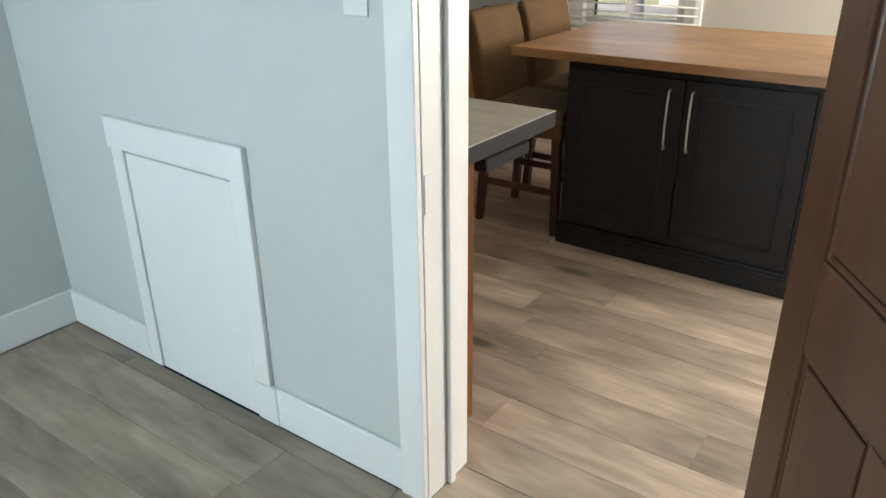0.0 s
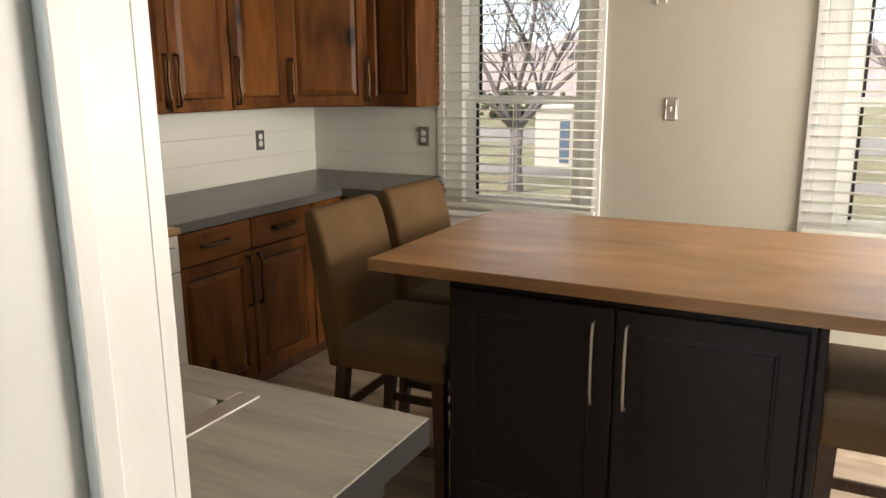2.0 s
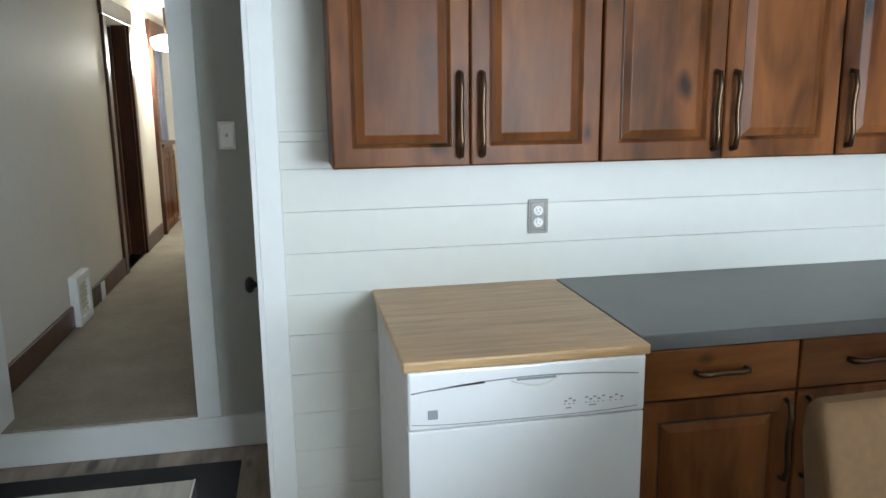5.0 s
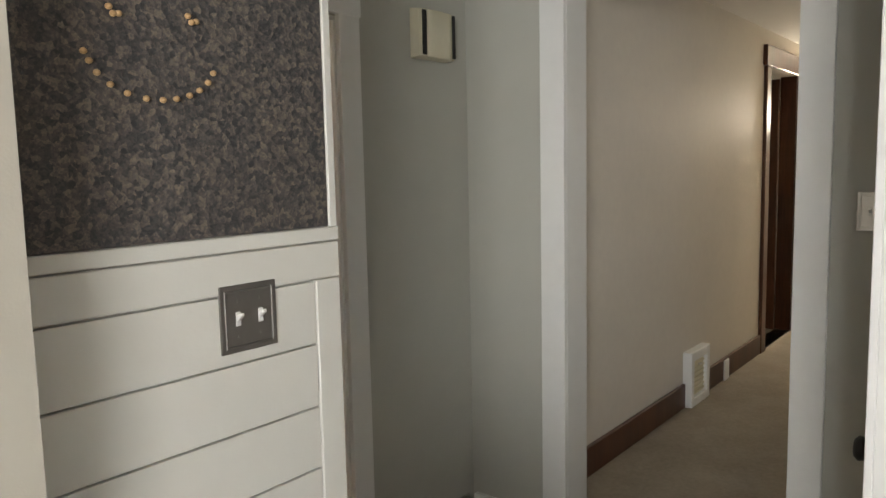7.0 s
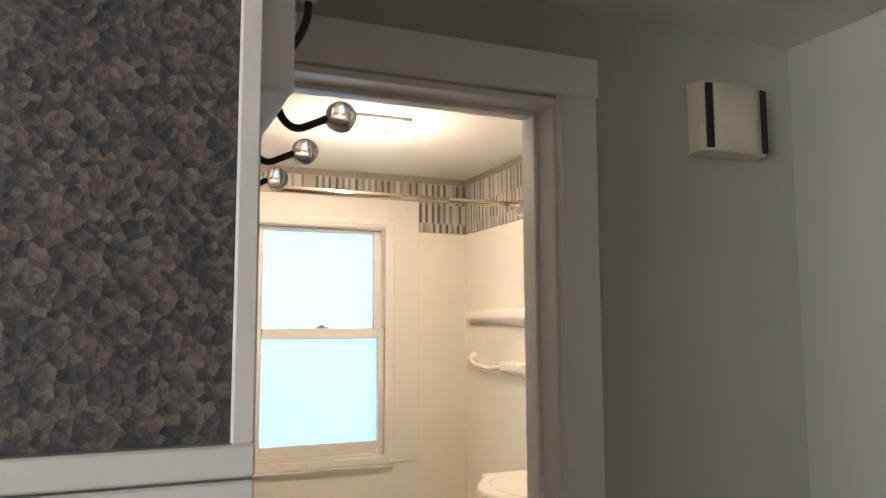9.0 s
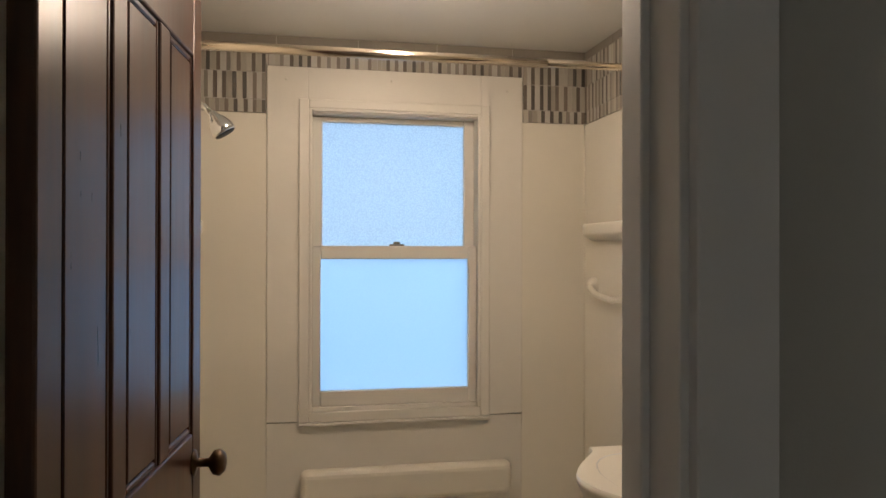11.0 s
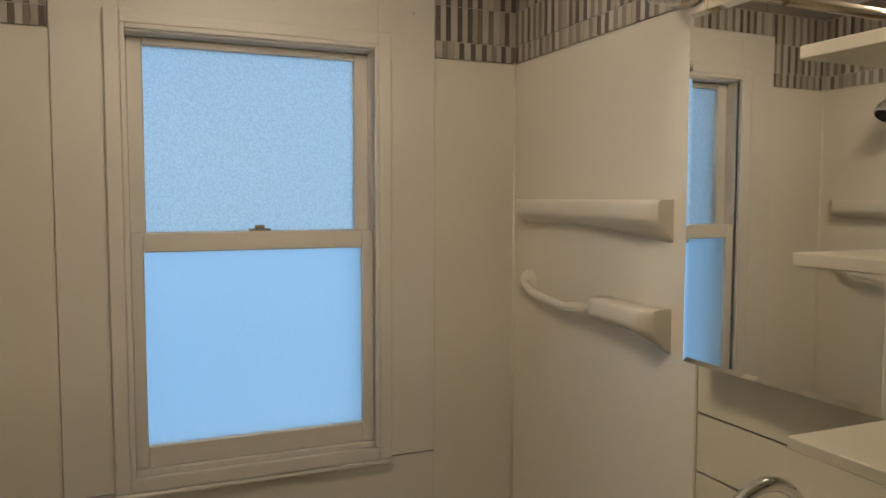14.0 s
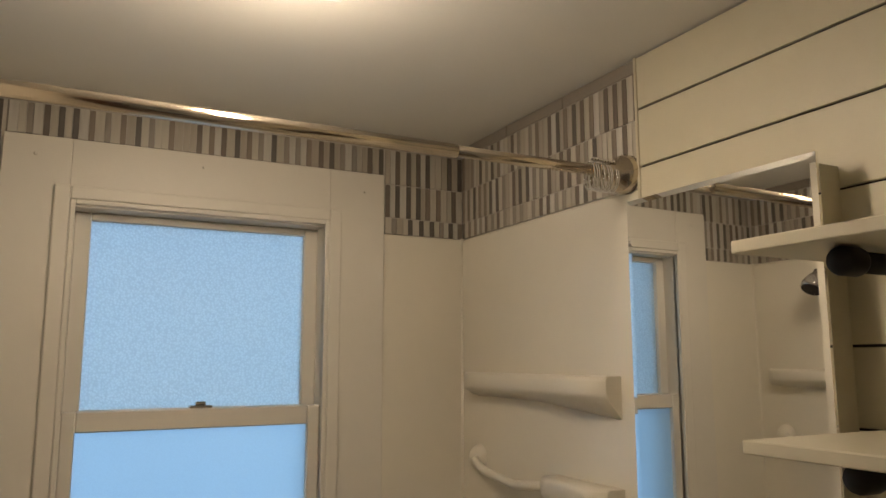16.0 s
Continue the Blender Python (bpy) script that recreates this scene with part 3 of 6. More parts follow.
def kitchen_window(name, x0, x1, label):
    w = tagged(new(name), label, "window", "", "structure")
    z0, z1 = 0.72, 2.06
    part("window_frame", boxes(((x0, 5.10, z0), (x0 + 0.105, 5.24, z1)), ((x1 - 0.075, 5.10, z0), (x1, 5.24, z1)), ((x0 + 0.105, 5.10, z1 - 0.06), (x1 - 0.075, 5.24, z1)), ((x0 + 0.105, 5.10, z0), (x1 - 0.075, 5.24, z0 + 0.03)), bevel=0.003), TRIM, w)
    part("window_casing", boxes(((x0 - 0.045, 5.072, z0), (x0, 5.09, z1)), ((x1, 5.072, z0), (x1 + 0.045, 5.09, z1)), ((x0 - 0.05, 5.07, z1), (x1 + 0.05, 5.09, z1 + 0.09)), bevel=0.003), TRIM, w)
    part("window_sill", boxes(((x0 - 0.07, 5.045, z0 - 0.03), (x1 + 0.07, 5.10, z0)), ((x0 - 0.045, 5.075, z0 - 0.1), (x1 + 0.045, 5.09, z0 - 0.03)), bevel=0.004), TRIM, w)
    sash(w, "upper_sash", x0 + 0.105, x1 - 0.075, 1.345, z1 - 0.06, 5.195, 0.065, 0.06, 0.04)
    sash(w, "lower_sash", x0 + 0.105, x1 - 0.075, z0 + 0.03, 1.39, 5.155, 0.065, 0.045, 0.06)
    for y, lo, hi in ((5.193, 1.385, z1 - 0.12), (5.153, z0 + 0.09, 1.345)):
        part("gasket", boxes(((x0 + 0.172, y, lo), (x0 + 0.186, y + 0.014, hi)), bevel=0.001), EDGE, w, "dark rubber glazing strip")
    part("latch", boxes((((x0 + x1) / 2 - 0.03, 5.15, 1.39), ((x0 + x1) / 2 + 0.03, 5.18, 1.405)), bevel=0.003), PLASTIC, w)
    return w


kitchen_window("window_1", -2.50, -1.60, "white double-hung window behind an open blind")
kitchen_window("window_2", -0.53, 0.37, "white double-hung window behind an open blind")


def blind(at_x, width, label, bottom=0.76):
    b = thing("window_blind", (at_x, 5.045, 0), label, "blind", "kitchen window blinds")
    part("headrail", boxes(((-width / 2, -0.01, 2.05), (width / 2, 0.045, 2.11)), bevel=0.003), BLIND, b)
    sl = None
    z = 2.035
    while z > bottom + 0.03:
        if sl is None:
            bm = bmesh.new()
            ca, sa = math.cos(radians(3)), math.sin(radians(3))
            ring = []
            for q in range(5):
                u = -0.025 + 0.0125 * q
                ring.append((u, 0.0035 * (1 - (u / 0.025) ** 2)))
            prof = ring + [(u, h - 0.0025) for u, h in reversed(ring)]
            prof = [(0.018 + u * ca - h * sa, u * sa + h * ca) for u, h in prof]
            loft([[(x, u, h) for u, h in prof] for x in (-width / 2, width / 2)], bm)
            sl = part("slat", bm, BLIND, b)
            sl.location.z = z
        else:
            o = new("slat", sl.data)
            o.parent, o.location = b, (0, 0, z)
        z -= 0.0515
    part("bottom_rail", boxes(((-width / 2, -0.004, bottom - 0.015), (width / 2, 0.04, bottom + 0.012)), bevel=0.004), BLIND, b)
    for x in (-width * 0.36, 0, width * 0.36):
        part("ladder_cord", boxes(((x - 0.0015, -0.009, bottom), (x + 0.0015, -0.0075, 2.06)), ((x - 0.0015, 0.0435, bottom), (x + 0.0015, 0.045, 2.06))), BLIND, b)
    part("lift_cord", tube([(-width * 0.43, -0.016, 2.05), (-width * 0.43, -0.016, 1.2)], 0.0015, 6), BLIND, b)
    return b


blind(-2.05, 0.95, "white two-inch slatted blind, slats open, hanging before a window")
blind(-0.08, 0.95, "white two-inch slatted blind, slats open, hanging before a window")


def plain_window(name, m, w, h, label):
    """A closed window out of the walk's sight, in its own axes: x along the wall, y into the wall."""
    o = tagged(new(name), label, "window", "", "structure")
    o.matrix_basis = m
    part("window_frame", boxes(((-w / 2, 0, 0), (-w / 2 + 0.05, 0.08, h)), ((w / 2 - 0.05, 0, 0), (w / 2, 0.08, h)), ((-w / 2 + 0.05, 0, 0), (w / 2 - 0.05, 0.08, 0.05)), ((-w / 2 + 0.05, 0, h - 0.05), (w / 2 - 0.05, 0.08, h)), ((-0.02, 0.01, 0.05), (0.02, 0.07, h - 0.05)), bevel=0.003), TRIM, o)
    p = part("pane", boxes(((-w / 2 + 0.045, 0.035, 0.045), (w / 2 - 0.045, 0.039, h - 0.045))), GLASS, o)
    p.visible_shadow = False


# window_3 is assumed: added so that the kitchen gets light from the east
plain_window("window_3", pose(1.62, 4.1, 0.35, 0, 0, -90), 1.8, 1.8, "white framed side window, unseen, added for kitchen light")
plain_window("window_4", pose(-1.6, -2.015, 0.8, 0, 0, 180), 1.4, 1.3, "white framed window of the first room")

# bathroom window
bw = tagged(new("window_5"), "white painted double-hung bathroom window with pebbled glass", "window", "", "structure")
X0, X1 = -3.885, -3.25
part("window_casing", boxes(((X0 - 0.035, -1.267, 0.889), (X0, -1.252, 2.05)), ((X1, -1.267, 0.889), (X1 + 0.035, -1.252, 2.05)), ((X0, -1.267, 2.017), (X1, -1.252, 2.05)), ((X0, -1.279, 0.889), (X1, -1.252, 0.925)), bevel=0.004, segments=2), SURR2, bw)
part("inner_bead", boxes(((X0, -1.275, 0.925), (X0 + 0.012, -1.25, 2.017)), ((X1 - 0.012, -1.275, 0.925), (X1, -1.25, 2.017)), ((X0 + 0.012, -1.275, 2.005), (X1 - 0.012, -1.25, 2.017)), bevel=0.003, segments=2), SURR2, bw)
part("window_apron", boxes(((X0 - 0.035, -1.269, 0.877), (X1 + 0.035, -1.247, 0.888)), bevel=0.003), SURR2, bw)
part("window_frame", boxes(((X0, -1.40, 0.925), (X0 + 0.012, -1.262, 2.015)), ((X1 - 0.012, -1.40, 0.925), (X1, -1.262, 2.015)), ((X0 + 0.012, -1.40, 2.0), (X1 - 0.012, -1.262, 2.015)), ((X0 + 0.012, -1.40, 0.925), (X1 - 0.012, -1.262, 0.94)), bevel=0.002), SURR2, bw)
us = sash(bw, "upper_sash", X0 + 0.012, X1 - 0.012, 1.478, 2.0, -1.35, 0.038, 0.02, 0.045, SURR2, FROST)
ls = sash(bw, "lower_sash", X0 + 0.012, X1 - 0.012, 0.94, 1.523, -1.306, 0.031, 0.048, 0.055, SURR2, FROST2)
part("sash_lock", boxes(((-3.60, -1.31, 1.523), (-3.545, -1.283, 1.530)), ((-3.585, -1.304, 1.530), (-3.56, -1.29, 1.539)), bevel=0.002), NICKEL, bw, "small metal sash lock")
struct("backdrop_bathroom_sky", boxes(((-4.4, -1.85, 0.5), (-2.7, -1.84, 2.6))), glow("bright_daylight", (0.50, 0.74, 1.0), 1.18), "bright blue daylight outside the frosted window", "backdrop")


# ---- start room ----
def mitred(w, h, profile):
    """A rectangular frame of one mesh with mitred corners; profile: (distance in from the edge, height)."""
    bm = bmesh.new()
    rings = [[bm.verts.new(p) for p in ((i, d, i), (w - i, d, i), (w - i, d, h - i), (i, d, h - i))] for i, d in profile]
    for a, b in zip(rings, rings[1:] + rings[:1]):
        for j in range(4):
            bm.faces.new((a[j], a[(j + 1) % 4], b[(j + 1) % 4], b[j]))
    return bm


def recessed_door(w, h, thick=0.02, rail=0.075):
    """A flat-panel door: mitred frame with a beaded inner edge, and its flat panel."""
    fr = mitred(w, h, [(0, 0), (0, thick - 0.003), (0.003, thick), (rail - 0.012, thick), (rail - 0.01, thick - 0.003), (rail - 0.004, thick - 0.002), (rail, thick - 0.008), (rail, 0)])
    return fr, boxes(((rail - 0.003, 0.003, rail - 0.003), (w - rail + 0.003, thick - 0.009, h - rail + 0.003)))


def raised_door(bm_w, bm_h, thick=0.02, rail=0.058):
    """Frame of a cabinet door and, apart, its raised centre panel; x across, y out of the face, z up."""
    w, h = bm_w, bm_h
    fr = mitred(w, h, [(0, 0), (0, thick - 0.004), (0.004, thick), (rail - 0.004, thick), (rail, thick - 0.003), (rail + 0.007, thick * 0.42), (rail + 0.007, 0)])
    pn = bmesh.new()
    a, b = rail - 0.004, rail + 0.03
    secs = []
    for inset, d in ((a, 0.002), (a, thick * 0.3), (a + 0.006, thick * 0.38), (b, thick * 0.86), (b + 0.004, thick * 0.9)):
        secs.append([(inset, d, inset), (w - inset, d, inset), (w - inset, d, h - inset), (inset, d, h - inset)])
    loft(secs, pn)
    for f in pn.faces:
        f.smooth = False
    return fr, pn


def switch_plate(name, at, turn, label, kind="toggle", material=PLASTIC, gangs=1):
    """A wall plate; local y points out of the wall (towards -y turned by turn)."""
    w = 0.07 + 0.046 * (gangs - 1)
    t = thing(name, at, label, "switch" if kind == "toggle" else "outlet", "", turn)
    part("plate", boxes(((-w / 2, -0.005, -0.0575), (w / 2, 0, 0.0575)), bevel=0.002, segments=2), material, t)
    if material is not PLASTIC:
        part("raised_border", boxes(((-w / 2 + 0.008, -0.0075, -0.049), (-w / 2 + 0.012, -0.004, 0.049)), ((w / 2 - 0.012, -0.0075, -0.049), (w / 2 - 0.008, -0.004, 0.049)), ((-w / 2 + 0.012, -0.0075, 0.045), (w / 2 - 0.012, -0.004, 0.049)), ((-w / 2 + 0.012, -0.0075, -0.049), (w / 2 - 0.012, -0.004, -0.045)), bevel=0.001), material, t)
    for g in range(gangs):
        cx = (g - (gangs - 1) / 2) * 0.046
        if kind == "toggle":
            part("slot", boxes(((cx - 0.005, -0.0065, -0.012), (cx + 0.005, -0.004, 0.012)), bevel=0.0008), PLASTIC, t)
            bm = loft([[(cx - 0.004, -0.006, -0.004), (cx + 0.004, -0.006, -0.004), (cx + 0.004, -0.006, 0.006), (cx - 0.004, -0.006, 0.006)], [(cx - 0.003, -0.018, 0.006), (cx + 0.003, -0.018, 0.006), (cx + 0.003, -0.017, 0.011), (cx - 0.003, -0.017, 0.011)]])
            part("toggle", bm, PLASTIC, t, "white toggle")
            for z in (-0.03, 0.03):
                part("screw", lathe([(0.003, 0), (0.0028, 0.0012), (0.001, 0.0016)], 10, "y", (cx, -0.0062, z)), material, t)
        else:
            for z in (-0.02, 0.02):
                f = part("socket", lathe([(0.0165, 0), (0.0165, 0.003), (0.015, 0.004)], 20, "y", (cx, -0.009, z)), PLASTIC, t, "white socket face")
                part("slots", boxes(((cx - 0.007, -0.0098, z - 0.002), (cx - 0.005, -0.0088, z + 0.007)), ((cx + 0.005, -0.0098, z - 0.002), (cx + 0.007, -0.0088, z + 0.006)), ((cx - 0.002, -0.0098, z - 0.01), (cx + 0.002, -0.0088, z - 0.006))), DARK, f)
    return t


switch_plate("light_switch", (-1.125, 1.36, 1.322), 0, "white toggle light switch on the mint wall")

# access panel in the wall
ap = thing("access_panel", (-1.85, 1.36, 0), "white painted wooden access door set into the mint wall", "access panel")
part("panel_board", boxes(((-0.275, -0.01, 0.002), (0.225, 0, 0.79)), bevel=0.0015), TRIM, ap)
part("panel_frame", boxes(((-0.338, -0.017, 0.002), (-0.278, 0, 0.80)), ((0.232, -0.017, 0.14), (0.300, 0, 0.80)), ((-0.352, -0.02, 0.80), (0.302, 0, 0.90)), bevel=0.002), TRIM, ap)
part("panel_foot", boxes(((0.228, -0.017, 0.002), (0.320, 0, 0.138)), bevel=0.002), TRIM, ap)


def panel_door(name, at, turn, w, h, label, thick=0.035, lock=True, st=0.105, columns=2, mull=0.1):
    """A five-panel dark wooden door; hinge edge at the origin, leaf along +x."""
    d = tagged(new(name), label, "door", "", "structure")
    d.matrix_basis = pose(*at, 0, 0, turn)
    cw = (w - 2 * st - (columns - 1) * mull) / columns
    cols = [(st + k * (cw + mull), st + k * (cw + mull) + cw) for k in range(columns)]
    mulls = [((b, 0, lo), (b + mull, thick, hi)) for a, b in cols[:-1] for lo, hi in ((0.2, 0.82), (0.98, h - 0.13))]
    part("leaf_frame", boxes(((0, 0, 0), (st, thick, h)), ((w - st, 0, 0), (w, thick, h)), ((st, 0, 0), (w - st, thick, 0.2)), ((st, 0, 0.82), (w - st, thick, 0.98)), ((st, 0, h - 0.13), (w - st, thick, h)), *mulls, bevel=0.004, segments=2), DARKDOOR, d)
    for a, b in cols:
        for lo, hi in ((0.2, 0.82), (0.98, h - 0.13)):
            part("panel", boxes(((a - 0.004, thick * 0.32, lo - 0.004), (b + 0.004, thick * 0.68, hi + 0.004)), ((a + 0.016, thick * 0.1, lo + 0.016), (b - 0.016, thick * 0.9, hi - 0.016)), bevel=0.002), DARKDOOR, d)
            part("moulding", boxes(((a, 0.004, lo), (a + 0.012, thick - 0.004, hi)), ((b - 0.012, 0.004, lo), (b, thick - 0.004, hi)), ((a + 0.012, 0.004, lo), (b - 0.012, thick - 0.004, lo + 0.012)), ((a + 0.012, 0.004, hi - 0.012), (b - 0.012, thick - 0.004, hi)), bevel=0.003), DARKDOOR, d)
    for z in (0.2, h - 0.25):
        part("hinge", boxes(((-0.004, -0.006, z), (0.004, thick * 0.7, z + 0.09)), bevel=0.001), BRONZE, d)
    if lock:
        for s, y in ((1, thick), (-1, 0)):
            k = part("door_knob", lathe([(0.026, 0), (0.026, 0.004), (0.009, 0.008), (0.009, 0.03), (0.024, 0.04), (0.027, 0.052), (0.018, 0.062), (0.002, 0.065)], 18, "y", (0, 0, 0)), BRONZE, d)
            k.matrix_basis = pose(w - 0.06, y, 0.92, 0, 0, 0 if s > 0 else 180)
    return d


panel_door("door_1", (-0.177, 1.334, 0.01), -57, 0.76, 2.02, "dark brown stained panelled door, standing open")

# ---- kitchen: sink counter ----
sc = thing("sink_counter", (-1.055, 1.53, 0), "grey wood-look worktop with dark edge and brown supports", "counter")
TOPZ = 0.901
sx0, sx1, sy0, sy1 = -1.05, -0.345, 0.12, 0.555
wk = bmesh.new()
gx, gy = (-1.222, sx0, sx1, 0.0), (0.0, sy0, sy1, 0.64)
gv = [[[wk.verts.new((x, y, z)) for y in gy] for x in gx] for z in (TOPZ - 0.036, TOPZ)]
for i in range(3):
    for j in range(3):
        if (i, j) != (1, 1):
            for lv in gv:
                wk.faces.new((lv[i][j], lv[i + 1][j], lv[i + 1][j + 1], lv[i][j + 1]))
outer = [(0, 0), (1, 0), (2, 0), (3, 0), (3, 1), (3, 2), (3, 3), (2, 3), (1, 3), (0, 3), (0, 2), (0, 1)]
for loop in (outer, [(1, 1), (2, 1), (2, 2), (1, 2)]):
    for p, q in zip(loop, loop[1:] + loop[:1]):
        wk.faces.new((gv[0][p[0]][p[1]], gv[0][q[0]][q[1]], gv[1][q[0]][q[1]], gv[1][p[0]][p[1]]))
part("worktop", wk, GREYWOOD, sc)
part("edge_band", boxes(((-1.224, 0.64, TOPZ - 0.05), (0.003, 0.643, TOPZ - 0.0015)), ((-1.225, 0.0, TOPZ - 0.05), (-1.222, 0.64, TOPZ - 0.0015)), ((0, 0.0, TOPZ - 0.05), (0.003, 0.64, TOPZ - 0.0015))), EDGE, sc, "dark grey edge band")
part("top_edge_line", boxes(((-1.224, 0.6405, TOPZ - 0.0012), (0.0032, 0.6432, TOPZ + 0.0004)), ((0.0004, 0.0, TOPZ - 0.0012), (0.0032, 0.64, TOPZ + 0.0004))), STEEL, sc)
part("under_frame", boxes(((-1.1, 0.05, TOPZ - 0.09), (-0.06, 0.10, TOPZ - 0.037)), bevel=0.003), WALNUT, sc)
part("under_frame", boxes(((-1.1, 0.575, TOPZ - 0.09), (-0.06, 0.62, TOPZ - 0.037)), bevel=0.003), WALNUT, sc)
part("bracket", boxes(((-0.10, 0.33, TOPZ - 0.13), (-0.05, 0.58, TOPZ - 0.09)), bevel=0.004), EDGE, sc)
part("support_panel", boxes(((-0.05, 0.02, 0.0), (-0.015, 0.215, TOPZ - 0.05)), bevel=0.003), ALDER, sc, "brown stained wooden support panel")
part("cabinet_body", boxes(((-1.14, 0.02, 0.1), (-0.40, 0.56, 0.715)), ((-1.12, 0.03, 0.0), (-0.42, 0.50, 0.1)), bevel=0.002), ALDER, sc)
for k in range(2):
    fr, pn = raised_door(0.355, 0.58)
    d = part("cabinet_door", fr, ALDER, sc)
    d.matrix_basis = pose(-1.13 + k * 0.365, 0.56, 0.12)
    part("door_panel", pn, ALDER, d)

sink = thing("kitchen_sink", (-1.055, 1.53, TOPZ), "stainless steel drop-in sink set into the worktop", "sink")
rim = boxes(((sx0 - 0.025, sy0 - 0.025, 0.0), (sx0 + 0.02, sy1 + 0.025, 0.004)), ((sx1 - 0.02, sy0 - 0.025, 0.0), (sx1 + 0.025, sy1 + 0.025, 0.004)), ((sx0 + 0.02, sy0 - 0.025, 0.0), (sx1 - 0.02, sy0 + 0.06, 0.004)), ((sx0 + 0.02, sy1 - 0.02, 0.0), (sx1 - 0.02, sy1 + 0.025, 0.004)), bevel=0.0015)
part("rim", rim, STEEL, sink)


def basin(x0, x1, y0, y1, depth, r=0.05):
    bm = bmesh.new()
    def ring(x0, x1, y0, y1, z, r):
        pts = []
        for cx, cy, a0 in ((x1 - r, y1 - r, 0), (x0 + r, y1 - r, 90), (x0 + r, y0 + r, 180), (x1 - r, y0 + r, 270)):
            for k in range(5):
                a = radians(a0 + 22.5 * k)
                pts.append((cx + r * math.cos(a), cy + r * math.sin(a), z))
        return pts
    i = 0.02
    secs = [ring(x0, x1, y0, y1, 0.002, r), ring(x0 + 0.006, x1 - 0.006, y0 + 0.006, y1 - 0.006, -0.01, r), ring(x0 + i, x1 - i, y0 + i, y1 - i, -depth + 0.03, r), ring(x0 + 2 * i, x1 - 2 * i, y0 + 2 * i, y1 - 2 * i, -depth, r)]
    rings = [[bm.verts.new(p) for p in s] for s in secs]
    for a, b in zip(rings, rings[1:]):
        for j in range(len(a)):
            f = bm.faces.new((a[j], a[(j + 1) % len(a)], b[(j + 1) % len(a)], b[j]))
            f.smooth = True
    bm.faces.new(rings[-1])
    return bm


part("basin", basin(sx0 + 0.015, sx1 - 0.015, sy0 + 0.055, sy1 - 0.015, 0.17), STEEL, sink)

# ---- kitchen: island ----
isl = thing("kitchen_island", (-0.967, 3.13, 0), "black painted island cabinet with raised-panel doors", "kitchen island")
part("cabinet_body", boxes(((-0.535, 0.02, 0.10), (0.535, 0.86, 0.876)), bevel=0.002), BLACKP, isl)
part("plinth", boxes(((-0.545, -0.004, 0.0), (0.56, 0.87, 0.075)), bevel=0.004, segments=2), BLACKP, isl, "black moulded plinth")
part("plinth_moulding", boxes(((-0.540, 0.001, 0.075), (0.552, 0.866, 0.09)), bevel=0.004, segments=2), BLACKP, isl)
part("plinth_moulding", boxes(((-0.536, 0.008, 0.09), (0.545, 0.862, 0.106)), bevel=0.004, segments=2), BLACKP, isl)
for k in range(2):
    fr, pn = recessed_door(0.515 if k == 0 else 0.49, 0.725)
    d = part("door", fr, BLACKP, isl)
    d.matrix_basis = pose(-0.003 if k == 0 else 0.495, 0.02, 0.118, 0, 0, 180)
    part("door_panel", pn, BLACKP, d)
    hx = 0.055 if k == 0 else 0.457
    pts = [(hx, 0.02, 0.43), (hx, 0.038, 0.432), (hx, 0.046, 0.47), (hx, 0.05, 0.555), (hx, 0.046, 0.64), (hx, 0.038, 0.678), (hx, 0.02, 0.68)]
    part("handle", tube(pts, 0.0048, 10), STEEL, d, "slim brushed steel bar handle")
part("corner_pilaster", boxes(((0.497, -0.002, 0.106), (0.515, 0.02, 0.876)), ((0.519, -0.004, 0.106), (0.54, 0.02, 0.876)), bevel=0.003), BLACKP, isl)
it = thing("island_top", (-0.967, 3.09, 0.876), "oak-look laminate island worktop", "worktop")
part("slab", boxes(((-0.803, 0, 0), (0.82, 1.07, 0.04)), bevel=0.003, segments=2), OAKTOP, it)


